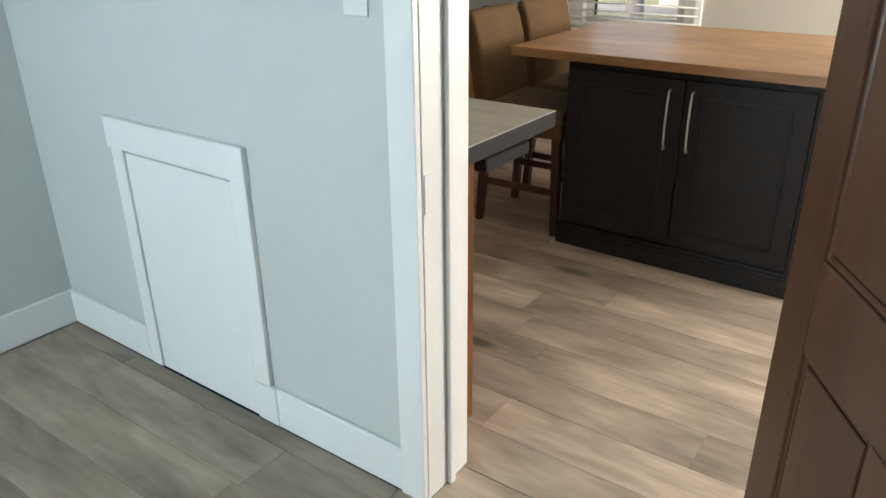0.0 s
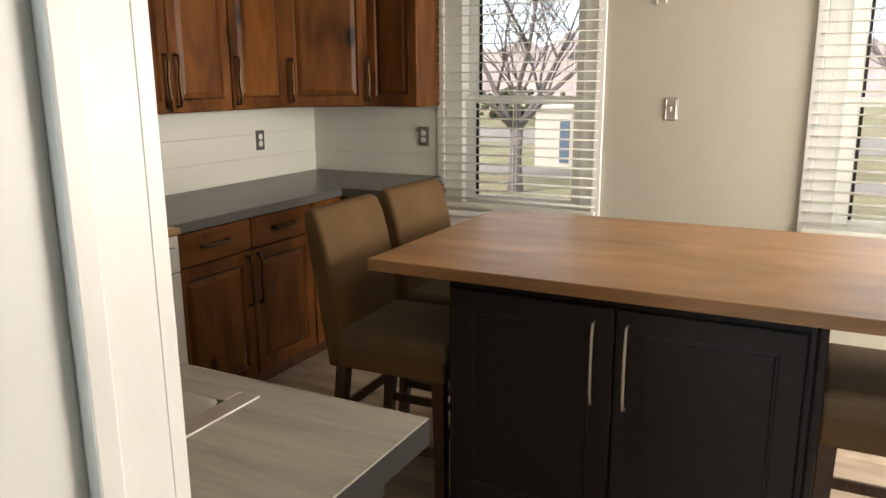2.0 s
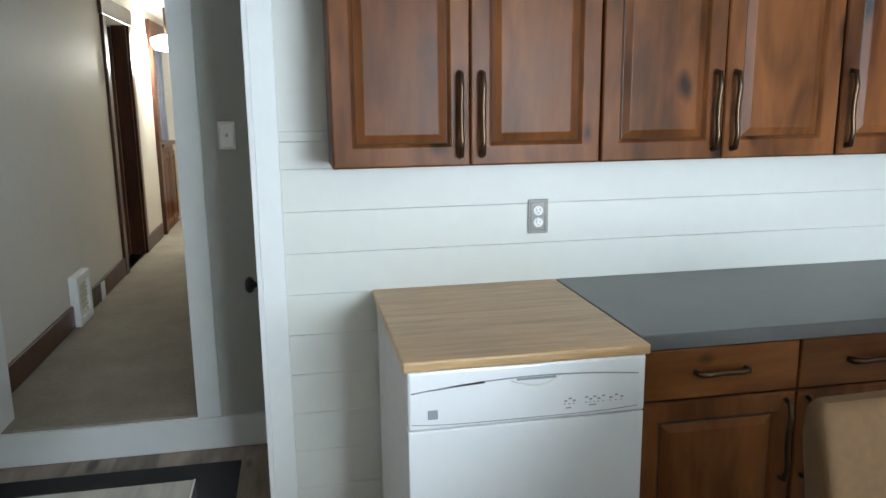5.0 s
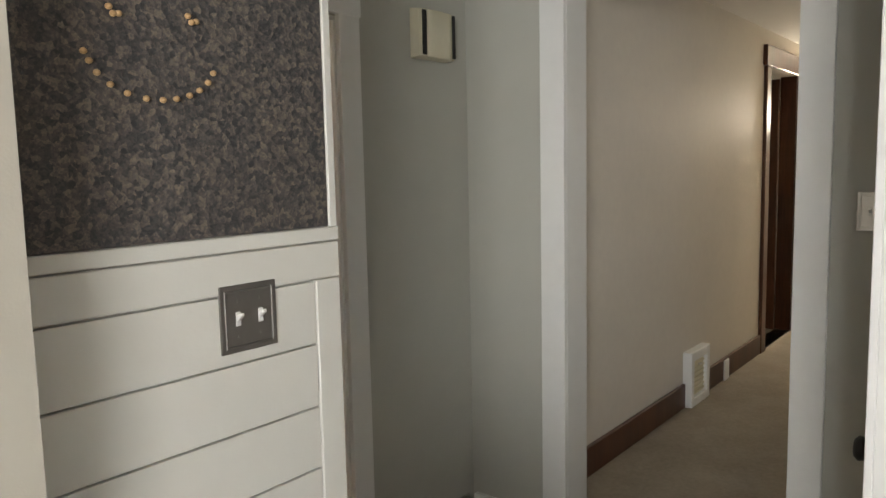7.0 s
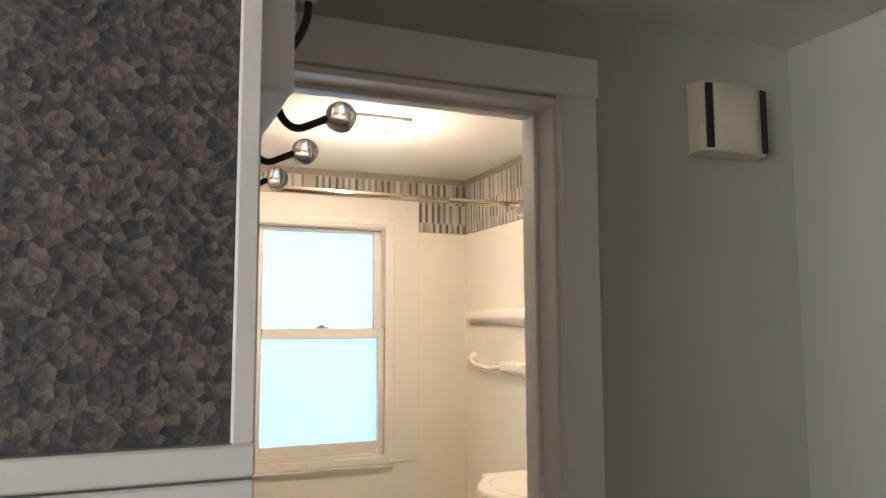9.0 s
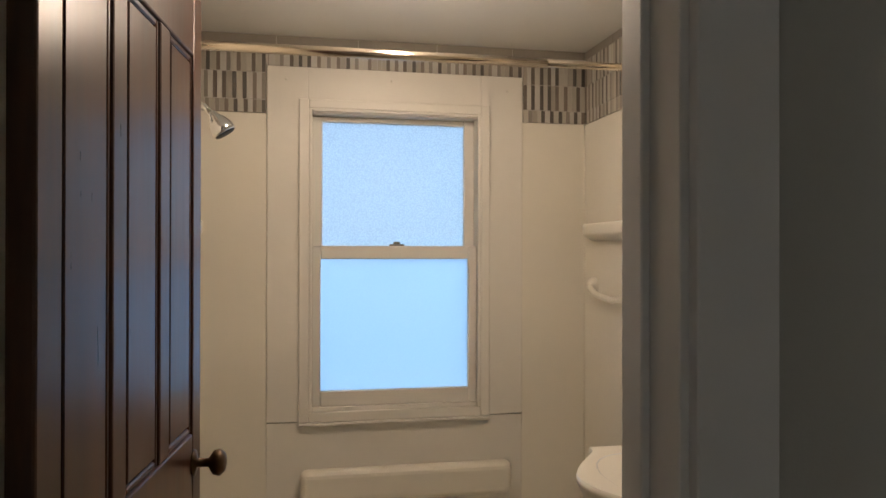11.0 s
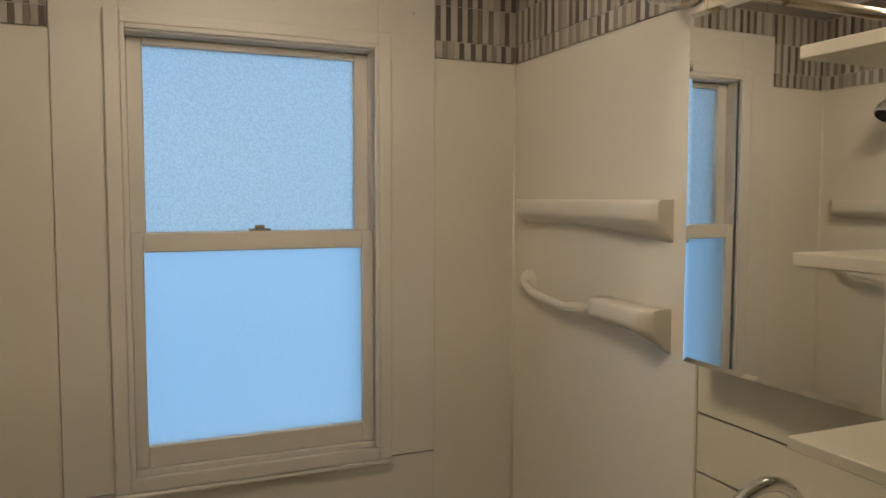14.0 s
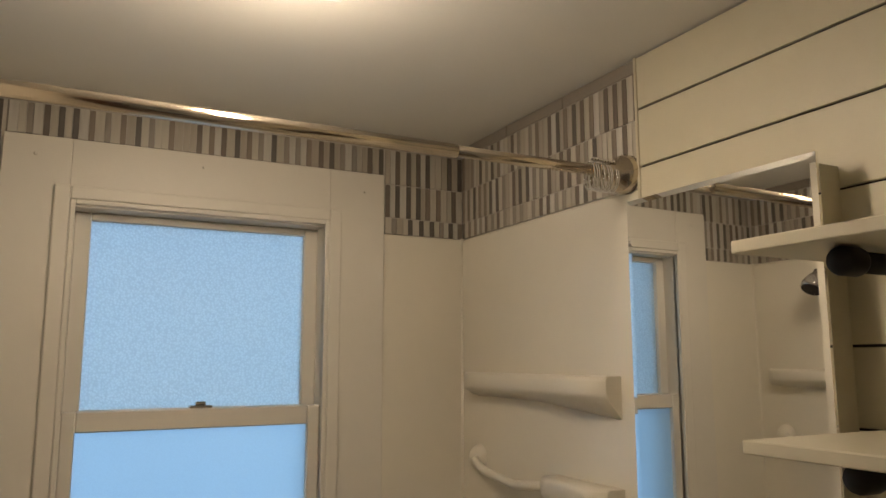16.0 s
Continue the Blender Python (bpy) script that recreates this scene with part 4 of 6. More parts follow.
# ---- kitchen: bar stools ----
def bar_stool():
    """Faces +x, centred on its seat."""
    t = thing("bar_stool", (0, 0, 0), "brown suede bar stool with dark wooden legs", "bar stool", "stools round the island")
    part("seat", boxes(((-0.20, -0.215, 0.55), (0.225, 0.215, 0.63)), bevel=0.028, segments=4), SEAT, t, "dark brown padded seat")
    part("seat_apron", boxes(((-0.205, -0.21, 0.485), (0.215, 0.21, 0.565)), bevel=0.012, segments=2), SUEDE, t)
    secs = []
    for z, x, th, w in ((0.485, -0.213, 0.035, 0.205), (0.60, -0.222, 0.04, 0.212), (0.75, -0.238, 0.043, 0.217), (0.90, -0.262, 0.040, 0.220), (0.99, -0.282, 0.035, 0.220), (1.03, -0.292, 0.027, 0.214), (1.045, -0.297, 0.012, 0.20)):
        r = min(0.018, th * 0.8)
        pts = []
        for cx, cy, a0 in ((x + th - r, w - r, 0), (x - th + r, w - r, 90), (x - th + r, -w + r, 180), (x + th - r, -w + r, 270)):
            for k in range(4):
                a = radians(a0 + 30 * k)
                pts.append((cx + r * math.cos(a), cy + r * math.sin(a), z))
        secs.append(pts)
    part("backrest", loft(secs), SUEDE, t, "brown suede backrest")
    def leg(x0, y0, x1, y1):
        s = 0.021
        return loft([[(x + a, y + b, z) for a, b in ((-q, -q), (q, -q), (q, q), (-q, q))] for x, y, z, q in ((x1, y1, 0, s * 0.8), ((x0 + x1) / 2, (y0 + y1) / 2, 0.3, s * 0.95), (x0, y0, 0.495, s))])
    for (x0, y0, x1, y1) in ((0.185, 0.185, 0.195, 0.19), (0.185, -0.185, 0.195, -0.19), (-0.19, 0.185, -0.235, 0.19), (-0.19, -0.185, -0.235, -0.19)):
        bm = leg(x0, y0, x1, y1)
        for f in bm.faces:
            f.smooth = False
        part("leg", bm, WALNUT, t)
    part("stretcher", boxes(((-0.21, 0.178, 0.20), (0.19, 0.196, 0.235)), bevel=0.003), WALNUT, t)
    part("stretcher", boxes(((-0.21, -0.196, 0.20), (0.19, -0.178, 0.235)), bevel=0.003), WALNUT, t)
    part("stretcher", boxes(((0.182, -0.18, 0.26), (0.20, 0.18, 0.295)), bevel=0.003), WALNUT, t)
    part("stretcher", boxes(((-0.215, -0.18, 0.30), (-0.197, 0.18, 0.335)), bevel=0.003), WALNUT, t)
    return t


stool = bar_stool()
stool.matrix_basis = pose(-1.755, 3.375, 0, 0, 0, 2)
copy_thing(stool, pose(-1.765, 3.88, 0, 0, 0, -2))
copy_thing(stool, pose(-0.215, 3.37, 0, 0, 0, 180) @ Matrix.Diagonal((1, 1, 1.1, 1)))

# ---- kitchen: dishwasher ----
dw = thing("dishwasher", (-3.43, 2.596, 0), "white portable dishwasher standing beside the base cabinets", "dishwasher")
part("casing", boxes(((0, 0.006, 0.06), (0.655, 0.616, 0.885)), bevel=0.006, segments=2), WHITE, dw)
part("base_plinth", boxes(((0.03, 0.03, 0.0), (0.62, 0.59, 0.06))), DARK, dw)
part("door", boxes(((0.657, 0.004, 0.12), (0.69, 0.618, 0.7295)), bevel=0.004, segments=2), WHITE, dw)
part("kick_panel", boxes(((0.655, 0.01, 0.02), (0.672, 0.612, 0.112)), bevel=0.004), WHITE, dw)
cp = part("control_panel", boxes(((0.657, 0.004, 0.732), (0.694, 0.618, 0.884)), bevel=0.008, segments=3), WHITE, dw)
def panel_arc(y):
    return 0.851 - 0.022 * ((y - 0.33) / 0.32) ** 2
part("panel_groove", tube([(0.6935, y, panel_arc(y)) for y in (0.012 + 0.0195 * k for k in range(31))], 0.0022, 6), PRINT_SHADE, cp, "curved grey groove")
part("vent_slot", tube([(0.6938, y, panel_arc(y) - 0.001) for y in (0.05 + 0.012 * k for k in range(13))], [0.0006] + [0.0014 + 0.0002 * k for k in range(12)], 6), DARK, cp)
part("panel_groove", tube([(0.6935, y, 0.742 + 0.008 * ((y - 0.31) / 0.3) ** 4) for y in (0.012 + 0.0195 * k for k in range(31))], 0.0014, 6), PRINT_SHADE, cp)
lip = [(0.6935 + 0.006 * math.sin(math.pi * k / 12), 0.262 + 0.128 * k / 12, 0.845 - 0.018 * math.sin(math.pi * k / 12)) for k in range(13)]
part("handle_recess", tube(lip, 0.003, 8), PLASTIC, cp)
# a grey strip paints the shade below the handle lip
part("handle_shadow", boxes(((0.6936, 0.275, 0.842), (0.6955, 0.377, 0.848)), bevel=0.0008), PRINT_SHADE, cp)
part("badge", boxes(((0.6938, 0.052, 0.760), (0.6955, 0.077, 0.784)), bevel=0.001), PRINT_SHADE, cp, "small grey square badge")
for i, y in enumerate((0.40, 0.411, 0.422, 0.455, 0.466, 0.477, 0.488, 0.50, 0.52, 0.535, 0.55)):
    part("button_mark", boxes(((0.6938, y, 0.775 + 0.006 * (i % 2)), (0.695, y + 0.008, 0.779 + 0.006 * (i % 2))), ((0.6938, y, 0.768), (0.695, y + 0.005, 0.770))), PRINT_SHADE, cp)
part("caption_bar", boxes(((0.6938, 0.405, 0.757), (0.695, 0.418, 0.760))), PRINT_SHADE, cp)
part("caption_bar", boxes(((0.6938, 0.465, 0.760), (0.695, 0.485, 0.763))), PRINT_SHADE, cp)
wt = thing("wooden_board", (-3.43, 2.588, 0.886), "pale oak-look board lying on the dishwasher", "board")
part("slab", boxes(((-0.02, 0, 0), (0.705, 0.632, 0.028)), bevel=0.006, segments=3), BUTCHER, wt)


# ---- kitchen: cabinets ----
def bar_handle(length=0.19):
    """Dark wavy bar handle along z with a bright bead in the middle; y out."""
    h = length / 2
    pts = [(0, 0, -h), (0, 0.022, -h + 0.004), (0, 0.03, -h * 0.62), (0, 0.023, -h * 0.2), (0, 0.022, 0), (0, 0.023, h * 0.2), (0, 0.03, h * 0.62), (0, 0.022, h - 0.004), (0, 0, h)]
    return tube(pts, [0.008, 0.0085, 0.008, 0.0076, 0.009, 0.0076, 0.008, 0.0085, 0.008], 10)


H_LONG, H_SHORT = mesh_of("handle", bar_handle(0.235), BRONZE), mesh_of("handle", bar_handle(0.15), BRONZE)


def add_handle(parent, me, m):
    o = new("handle", me)
    o.parent, o.matrix_basis = parent, m
    o["label"] = "dark bronze bar handle"


def glaze_line(door, w, h, rail=0.058):
    """Dark glaze that settled in the groove round the panel."""
    part("glaze_line", mitred(w, h, [(rail + 0.0005, 0.0072), (rail + 0.0075, 0.0098), (rail + 0.013, 0.0108), (rail + 0.013, 0.006), (rail + 0.0005, 0.006)]), GLAZE, door, "dark glaze in the panel groove")


def cab_door(parent, m, w, h, handle_x, handle_z, material=ALDER):
    fr, pn = raised_door(w, h)
    d = part("door", fr, material, parent)
    d.matrix_basis = m
    part("door_panel", pn, material, d)
    glaze_line(d, w, h)
    add_handle(d, H_LONG, pose(handle_x, 0.02, handle_z))
    return d


# fronts on the west run face +x: local x runs towards -y
def upper_cabinet(y0, y1, doors, label):
    t = thing("wall_cabinet", (-3.455, y0, 1.332), label, "wall cabinet", "stained wall cabinets")
    w, H = y1 - y0, 0.77
    part("cabinet_body", boxes(((0.002, 0.001, 0), (0.254, w - 0.001, H)), bevel=0.0015), ALDER, t)
    n = len(doors)
    dwid = w / n
    for k, side in enumerate(doors):
        m = Matrix.Translation((0.255, (k + 1) * dwid - 0.002, 0.003)) @ pose(0, 0, 0, 0, 0, -90)
        hx = dwid - 0.004 - 0.03 if side == "l" else 0.03
        cab_door(t, m, dwid - 0.004, H - 0.006, hx, 0.145)
    return t


upper_cabinet(2.465, 3.258, "rl", "knotty alder wall cabinet, two raised-panel doors, above the dishwasher")
upper_cabinet(3.262, 4.056, "rl", "knotty alder wall cabinet with two raised-panel doors")
upper_cabinet(4.060, 4.50, "l", "knotty alder wall cabinet with one raised-panel door")
# diagonal corner unit
cc = thing("wall_cabinet", (-3.455, 5.09, 1.332), "knotty alder diagonal corner wall cabinet", "wall cabinet", "stained wall cabinets")
bm = bmesh.new()
foot = [(0.002, -0.588), (0.254, -0.588), (0.595, -0.275), (0.595, -0.002), (0.002, -0.002)]
loft([[(x, y, z) for x, y in foot] for z in (0, 0.77)], bm)
for f in bm.faces:
    f.smooth = False
part("cabinet_body", bm, ALDER, cc)
dx, dy = 0.595 - 0.254, -0.275 + 0.588
dl = math.hypot(dx, dy)
ang = math.degrees(math.atan2(-dy, -dx))
m = Matrix.Translation((0.595 + 0.001, -0.275 - 0.001, 0.003)) @ pose(0, 0, 0, 0, 0, ang)
cab_door(cc, m, dl - 0.004, 0.764, dl - 0.04, 0.145)
en = thing("wall_cabinet", (-2.858, 5.09, 1.332), "narrow knotty alder wall cabinet beside the window", "wall cabinet", "stained wall cabinets")
part("cabinet_body", boxes(((0, -0.262, 0), (0.328, -0.002, 0.77)), bevel=0.0015), ALDER, en)
cab_door(en, pose(0.326, -0.263, 0.003, 0, 0, 180), 0.324, 0.764, 0.296, 0.145)


def base_cabinet(y0, y1, side, label):
    t = thing("base_cabinet", (-3.455, y0, 0), label, "base cabinet", "stained base cabinets")
    w = y1 - y0
    part("cabinet_body", boxes(((0.01, 0.001, 0.10), (0.632, w - 0.001, 0.872)), bevel=0.0015), ALDER, t)
    part("toe_kick", boxes(((0.01, 0.001, 0.0), (0.565, w - 0.001, 0.10))), DARKDOOR, t)
    dr = part("drawer_front", boxes(((0, 0, 0), (w - 0.006, 0.02, 0.142)), bevel=0.004, segments=2), ALDER_H, t)
    dr.matrix_basis = Matrix.Translation((0.633, w - 0.003, 0.722)) @ pose(0, 0, 0, 0, 0, -90)
    add_handle(dr, H_SHORT, pose(w / 2, 0.02, 0.075, 0, 90, 0))
    m = Matrix.Translation((0.633, w - 0.003, 0.105)) @ pose(0, 0, 0, 0, 0, -90)
    cab_door(t, m, w - 0.006, 0.61, 0.03 if side == "r" else w - 0.036, 0.47)
    return t


base_cabinet(3.232, 3.704, "r", "knotty alder base cabinet with drawer and door")
base_cabinet(3.706, 4.168, "l", "knotty alder base cabinet with drawer and door")
cb = thing("base_cabinet", (-3.455, 4.17, 0), "knotty alder corner base cabinet below the grey worktop", "base cabinet", "stained base cabinets")
part("cabinet_body", boxes(((0.01, 0.001, 0.10), (0.632, 0.27, 0.872)), ((0.01, 0.27, 0.10), (0.955, 0.915, 0.872)), bevel=0.0015), ALDER, cb)
part("toe_kick", boxes(((0.01, 0.001, 0.0), (0.565, 0.34, 0.10)), ((0.01, 0.34, 0.0), (0.94, 0.9, 0.10))), DARKDOOR, cb)
fr, pn = raised_door(0.255, 0.76)
d = part("door", fr, ALDER, cb)
d.matrix_basis = Matrix.Translation((0.633, 0.262, 0.105)) @ pose(0, 0, 0, 0, 0, -90)
part("door_panel", pn, ALDER, d)
add_handle(d, H_SHORT, pose(0.228, 0.02, 0.62))
fr, pn = raised_door(0.285, 0.76)
d = part("door", fr, ALDER, cb)
d.matrix_basis = pose(0.945, 0.269, 0.105, 0, 0, 180)
part("door_panel", pn, ALDER, d)
ct = thing("worktop", (-3.455, 3.222, 0.872), "grey laminate L-shaped worktop on the base cabinets", "worktop")
bm = bmesh.new()
loft([[(x, y, z) for x, y in ((0.0, 0.0), (0.668, 0.0), (0.668, 1.197), (0.935, 1.197), (0.935, 1.868), (0.0, 1.868))] for z in (0, 0.042)], bm)
for f in bm.faces:
    f.smooth = False
bmesh.ops.bevel(bm, geom=bm.edges[:], offset=0.003, segments=2, affect="EDGES", profile=0.5)
part("slab", bm, SLATE, ct)

# boards on the west wall and beside the window
sb = tagged(new("shiplap_west"), "white painted shiplap boards with fine joints", "shiplap", "", "structure")
zs = [0.0, 0.10, 0.235, 0.37, 0.505, 0.64, 0.775, 0.91, 1.045, 1.18, 1.315, 1.40]
for a, b in zip(zs, zs[1:]):
    part("board", boxes(((-3.455, 2.315, a + 0.0004), (-3.443, 5.09, b - 0.0004)), bevel=0.0012), SHIP, sb)
part("cap_board", boxes(((-3.455, 2.315, 1.402), (-3.441, 2.47, 1.432)), bevel=0.0015), SHIP, sb)
sb2 = tagged(new("shiplap_north"), "white painted shiplap boards beside the window", "shiplap", "", "structure")
for a, b in zip(zs[7:], zs[8:]):
    part("board", boxes(((-3.443, 5.078, max(a, 0.915) + 0.0004), (-2.548, 5.09, b - 0.0004)), bevel=0.0012), SHIP, sb2)

switch_plate("wall_outlet", (-3.442, 3.153, 1.135), 90, "white socket in a pewter plate on the shiplap", "outlet", PEWTER)
switch_plate("wall_outlet", (-3.442, 4.545, 1.140), 90, "white socket in a pewter plate on the shiplap", "outlet", PEWTER)
switch_plate("wall_outlet", (-2.637, 5.077, 1.150), 0, "white socket in a pewter plate near the window", "outlet", PEWTER)
switch_plate("light_switch", (-1.207, 5.089, 1.328), 0, "white switch in a silver plate between the windows", "toggle", SILVERP)
hk = thing("wall_hook", (-1.284, 5.089, 1.86), "small pair of metal picture hooks on the cream wall", "hook")
for x in (-0.022, 0.022):
    part("hook", tube([(x, 0, 0.02), (x, -0.008, 0.012), (x, -0.012, -0.01), (x, -0.008, -0.016), (x, 0, -0.012)], 0.004, 8), STEEL, hk)

# ---- vestibule ----
cbd = thing("cork_board", (-2.53, 1.527, 1.439), "dark cork board in a pale frame above white shiplap", "pin board")
part("cork_sheet", boxes(((-0.273, 0, 0.0), (0.313, 0.008, 0.75)), bevel=0.001), CORK, cbd)
part("frame_side", boxes(((-0.292, 0, -0.002), (-0.273, 0.012, 0.79)), bevel=0.002), SHIP, cbd)
part("frame_ledge", boxes(((-0.292, 0, -0.027), (0.313, 0.016, -0.0015)), bevel=0.002), SHIP, cbd)
eyes = [(-2.396, 1.781), (-2.402, 1.772), (-2.410, 1.773), (-2.523, 1.785), (-2.529, 1.776), (-2.537, 1.778)]
smile = [(-2.355, 1.715)] + [(-2.463 + 0.104 * math.cos(radians(a)), 1.718 + 0.064 * math.sin(radians(a))) for a in (-14, -29, -46, -63, -80, -95, -108, -122, -135, -150, -165)]
push = mesh_of("push_pin", ball(0.0052, (0, 0, 0), 0.9), WICKER)
for x, z in eyes + smile:
    o = tagged(new("push_pin", push), "tan wooden push pin stuck in the cork board", "push pin", "push pins on the cork board")
    o.location = (x, 1.539, z)
sw = tagged(new("shiplap_south"), "white painted shiplap wainscot below the cork board", "shiplap", "", "structure")
part("cap_board", boxes(((-2.822, 1.527, 1.342), (-2.217, 1.541, 1.409)), bevel=0.002), SHIP, sw)
part("corner_stile", boxes(((-2.822, 1.527, 0.0), (-2.762, 1.541, 1.34)), bevel=0.002), SHIP, sw)
z = 1.340
while z > 0.05:
    part("board", boxes(((-2.7605, 1.527, max(0, z - 0.118)), (-2.217, 1.538, z - 0.002)), bevel=0.001), SHIP, sw)
    z -= 0.120
switch_plate("light_switch", (-2.607, 1.538, 1.299), 180, "two toggles in a pewter plate on white shiplap", "toggle", PEWTER, 2)

rail = thing("coat_rail", (-2.822, 1.23, 1.79), "white wooden coat rail with black hooks and clear knobs", "coat rail")
part("rail_board", boxes(((-0.034, -0.275, -0.048), (0, 0.275, 0.048)), bevel=0.003), TRIM, rail)
for y in (-0.2, -0.01, 0.165):
    h = part("hook", tube(smooth_line([(-0.036, y, 0.0), (-0.042, y, 0.012), (-0.048, y, 0.03), (-0.056, y, 0.042), (-0.064, y, 0.058), (-0.069, y, 0.075), (-0.07, y, 0.09)]), 0.0044, 8), BLACKM, rail, "black iron double hook")
    part("hook_plate", boxes(((-0.038, y - 0.009, -0.042), (-0.034, y + 0.009, 0.03)), bevel=0.002), BLACKM, h)
    part("lower_hook", tube(smooth_line([(-0.036, y, -0.02), (-0.045, y, -0.042), (-0.06, y, -0.05), (-0.08, y, -0.042), (-0.092, y, -0.036)]), 0.0044, 8), BLACKM, h)
    part("knob", ball(0.0175, (-0.07, y, 0.107)), CRYSTAL, h, "clear acrylic knob")
    part("knob", ball(0.0175, (-0.107, y, -0.033)), CRYSTAL, h, "clear acrylic knob")

ch = thing("door_chime", (-4.094, 0.734, 1.95), "cream plastic door chime box on the grey-green wall", "door chime")
bm = bmesh.new()
secs = []
for k in range(9):
    x = -0.105 + 0.21 * k / 8
    d = 0.046 + 0.016 * (1 - (x / 0.105) ** 2)
    secs.append([(x, 0.004, 0.0), (x, d - 0.004, 0.004), (x, d, 0.01), (x, d, 0.170), (x, d - 0.004, 0.176), (x, 0.004, 0.18)])
loft(secs, bm)
for f in bm.faces:
    f.smooth = False
part("chime_cover", bm, CHIME, ch)
for x in (0.081, -0.092):
    part("side_slot", boxes(((x - 0.009, 0.044, 0.01), (x + 0.009, 0.0575, 0.171))), DARK, ch)
secs = []
for k in range(7):
    x = -0.079 + 0.147 * k / 6
    d = 0.051 + 0.016 * (1 - (x / 0.105) ** 2)
    secs.append([(x, 0.05, 0.006), (x, d, 0.008), (x, d, 0.173), (x, 0.05, 0.175)])
part("centre_panel", loft(secs), CHIME, ch)
mt = thing("door_mat", (-3.75, 1.45, 0.0), "black rubber door mat lying on the vestibule floor", "mat")
part("mat_sheet", boxes(((-0.415, -0.70, 0.001), (0.5, 0.74, 0.010)), bevel=0.003), MATR, mt)
switch_plate("light_switch", (-4.340, 2.204, 1.387), 90, "switch in a silver plate beside the hall opening", "toggle", SILVERP)
nd = tagged(new("door_3"), "pale painted side door with black knob, closed", "door", "", "structure")
part("leaf", boxes(((-4.275, 2.244, 0.01), (-3.622, 2.279, 2.04)), bevel=0.002), TRIM, nd)
k = part("door_knob", lathe([(0.03, 0), (0.03, 0.005), (0.01, 0.012), (0.01, 0.04), (0.026, 0.05), (0.029, 0.062), (0.02, 0.072), (0.002, 0.075)], 18, "y", (0, 0, 0)), BLACKM, nd, "black door knob")
k.matrix_basis = pose(-3.665, 2.244, 0.90, 0, 0, 180)
panel_door("door_2", (-2.930, 0.600, HF + 0.01), -96, 0.76, 1.86, "dark brown stained panelled bathroom door, standing open", 0.033, True, 0.066, 3, 0.06)

# ---- hall ----
vt = thing("floor_register", (-6.07, 1.06, HF), "white painted wall register above the hall carpet", "vent")
part("register_frame", boxes(((-0.15, 0, 0.0), (-0.105, 0.055, 0.32)), ((0.105, 0, 0.0), (0.15, 0.055, 0.32)), ((-0.105, 0, 0.0), (0.105, 0.055, 0.05)), ((-0.105, 0, 0.265), (0.105, 0.055, 0.32)), bevel=0.006, segments=2), TRIM, vt)
part("register_back", boxes(((-0.105, 0, 0.05), (0.105, 0.03, 0.265))), CHIME, vt, "cream inner grille plate")
for k in range(7):
    part("louvre", boxes(((-0.1, 0.031, 0.062 + k * 0.028), (0.1, 0.04, 0.074 + k * 0.028)), bevel=0.002), CHIME, vt)
part("damper_lever", boxes(((-0.012, 0.04, 0.225), (0.012, 0.058, 0.235)), bevel=0.002), STEEL, vt)
st = thing("baseboard_stub", (-6.62, 1.08, HF + 0.0), "small white cap on the dark hall baseboard", "outlet")
part("cap", boxes(((-0.04, 0, 0), (0.04, 0.012, 0.13)), bevel=0.003), TRIM, st)
struct("trim_hall_door", boxes(((-8.43, 1.06, HF), (-8.33, 1.085, 2.2)), ((-7.5, 1.06, HF), (-7.4, 1.085, 2.2)), ((-8.46, 1.06, 2.2), (-7.37, 1.09, 2.34)), ((-8.33, 0.94, HF), (-8.31, 1.06, 2.2)), ((-7.52, 0.94, HF), (-7.5, 1.06, 2.2)), bevel=0.003), DARKDOOR, "dark stained wooden door casing", "trim")
panel_door("door_4", (-8.27, 0.95, HF + 0.01), -92, 0.76, 2.02, "dark stained panelled hall door, standing open")
struct("trim_colonnade", boxes(((-9.45, 0.94, HF), (-9.33, 1.10, 2.2)), ((-10.9, 0.94, 2.2), (-9.3, 1.10, 2.36)), ((-10.3, 0.94, 1.062), (-9.45, 1.12, 1.10)), bevel=0.004), DARKDOOR, "dark stained post and rail of a colonnade", "trim")
cn = tagged(new("wainscot_hall"), "warm brown panelled half wall beside the hall", "wainscot", "", "structure")
part("wainscot_board", boxes(((-10.3, 1.06, HF), (-9.45, 1.075, 1.06))), ALDER, cn)
for x in (-10.26, -9.84):
    fr, pn = raised_door(0.38, 0.78)
    o = part("wainscot_frame", fr, ALDER, cn)
    o.matrix_basis = pose(x, 1.076, HF + 0.06)
    part("wainscot_panel", pn, ALDER, o)
baseboard("baseboard_hall_end", [((-11.0, 1.06, HF), (-10.98, 2.12, HF + 0.16))], ALDER, "brown wooden baseboard at the hall end")
cu = thing("curtain", (-10.97, 0.86, 1.0), "pale blue curtains hanging over the far hall window", "curtain")
secs = []
for k in range(41):
    y = -0.22 + 0.44 * k / 40
    x = 0.02 + 0.015 * math.sin(k * 1.6)
    secs.append([(x, y, 0.0), (x + 0.004, y, 0.0), (x + 0.004, y, 1.25), (x, y, 1.25)])
part("curtain_cloth", loft(secs), CURTAIN, cu)
hl = thing("hall_lamp", (-9.15, 1.27, 2.12), "white glass ceiling lamp glowing in the hall", "ceiling lamp")
part("shade", lathe([(0.02, -0.09), (0.11, -0.075), (0.145, -0.02), (0.14, 0.04), (0.05, 0.07)], 24), HALLLAMP, hl, "glowing white glass shade")
part("stem", tube([(0, 0, 0.06), (0, 0, 0.33)], 0.012), BRONZE, hl)
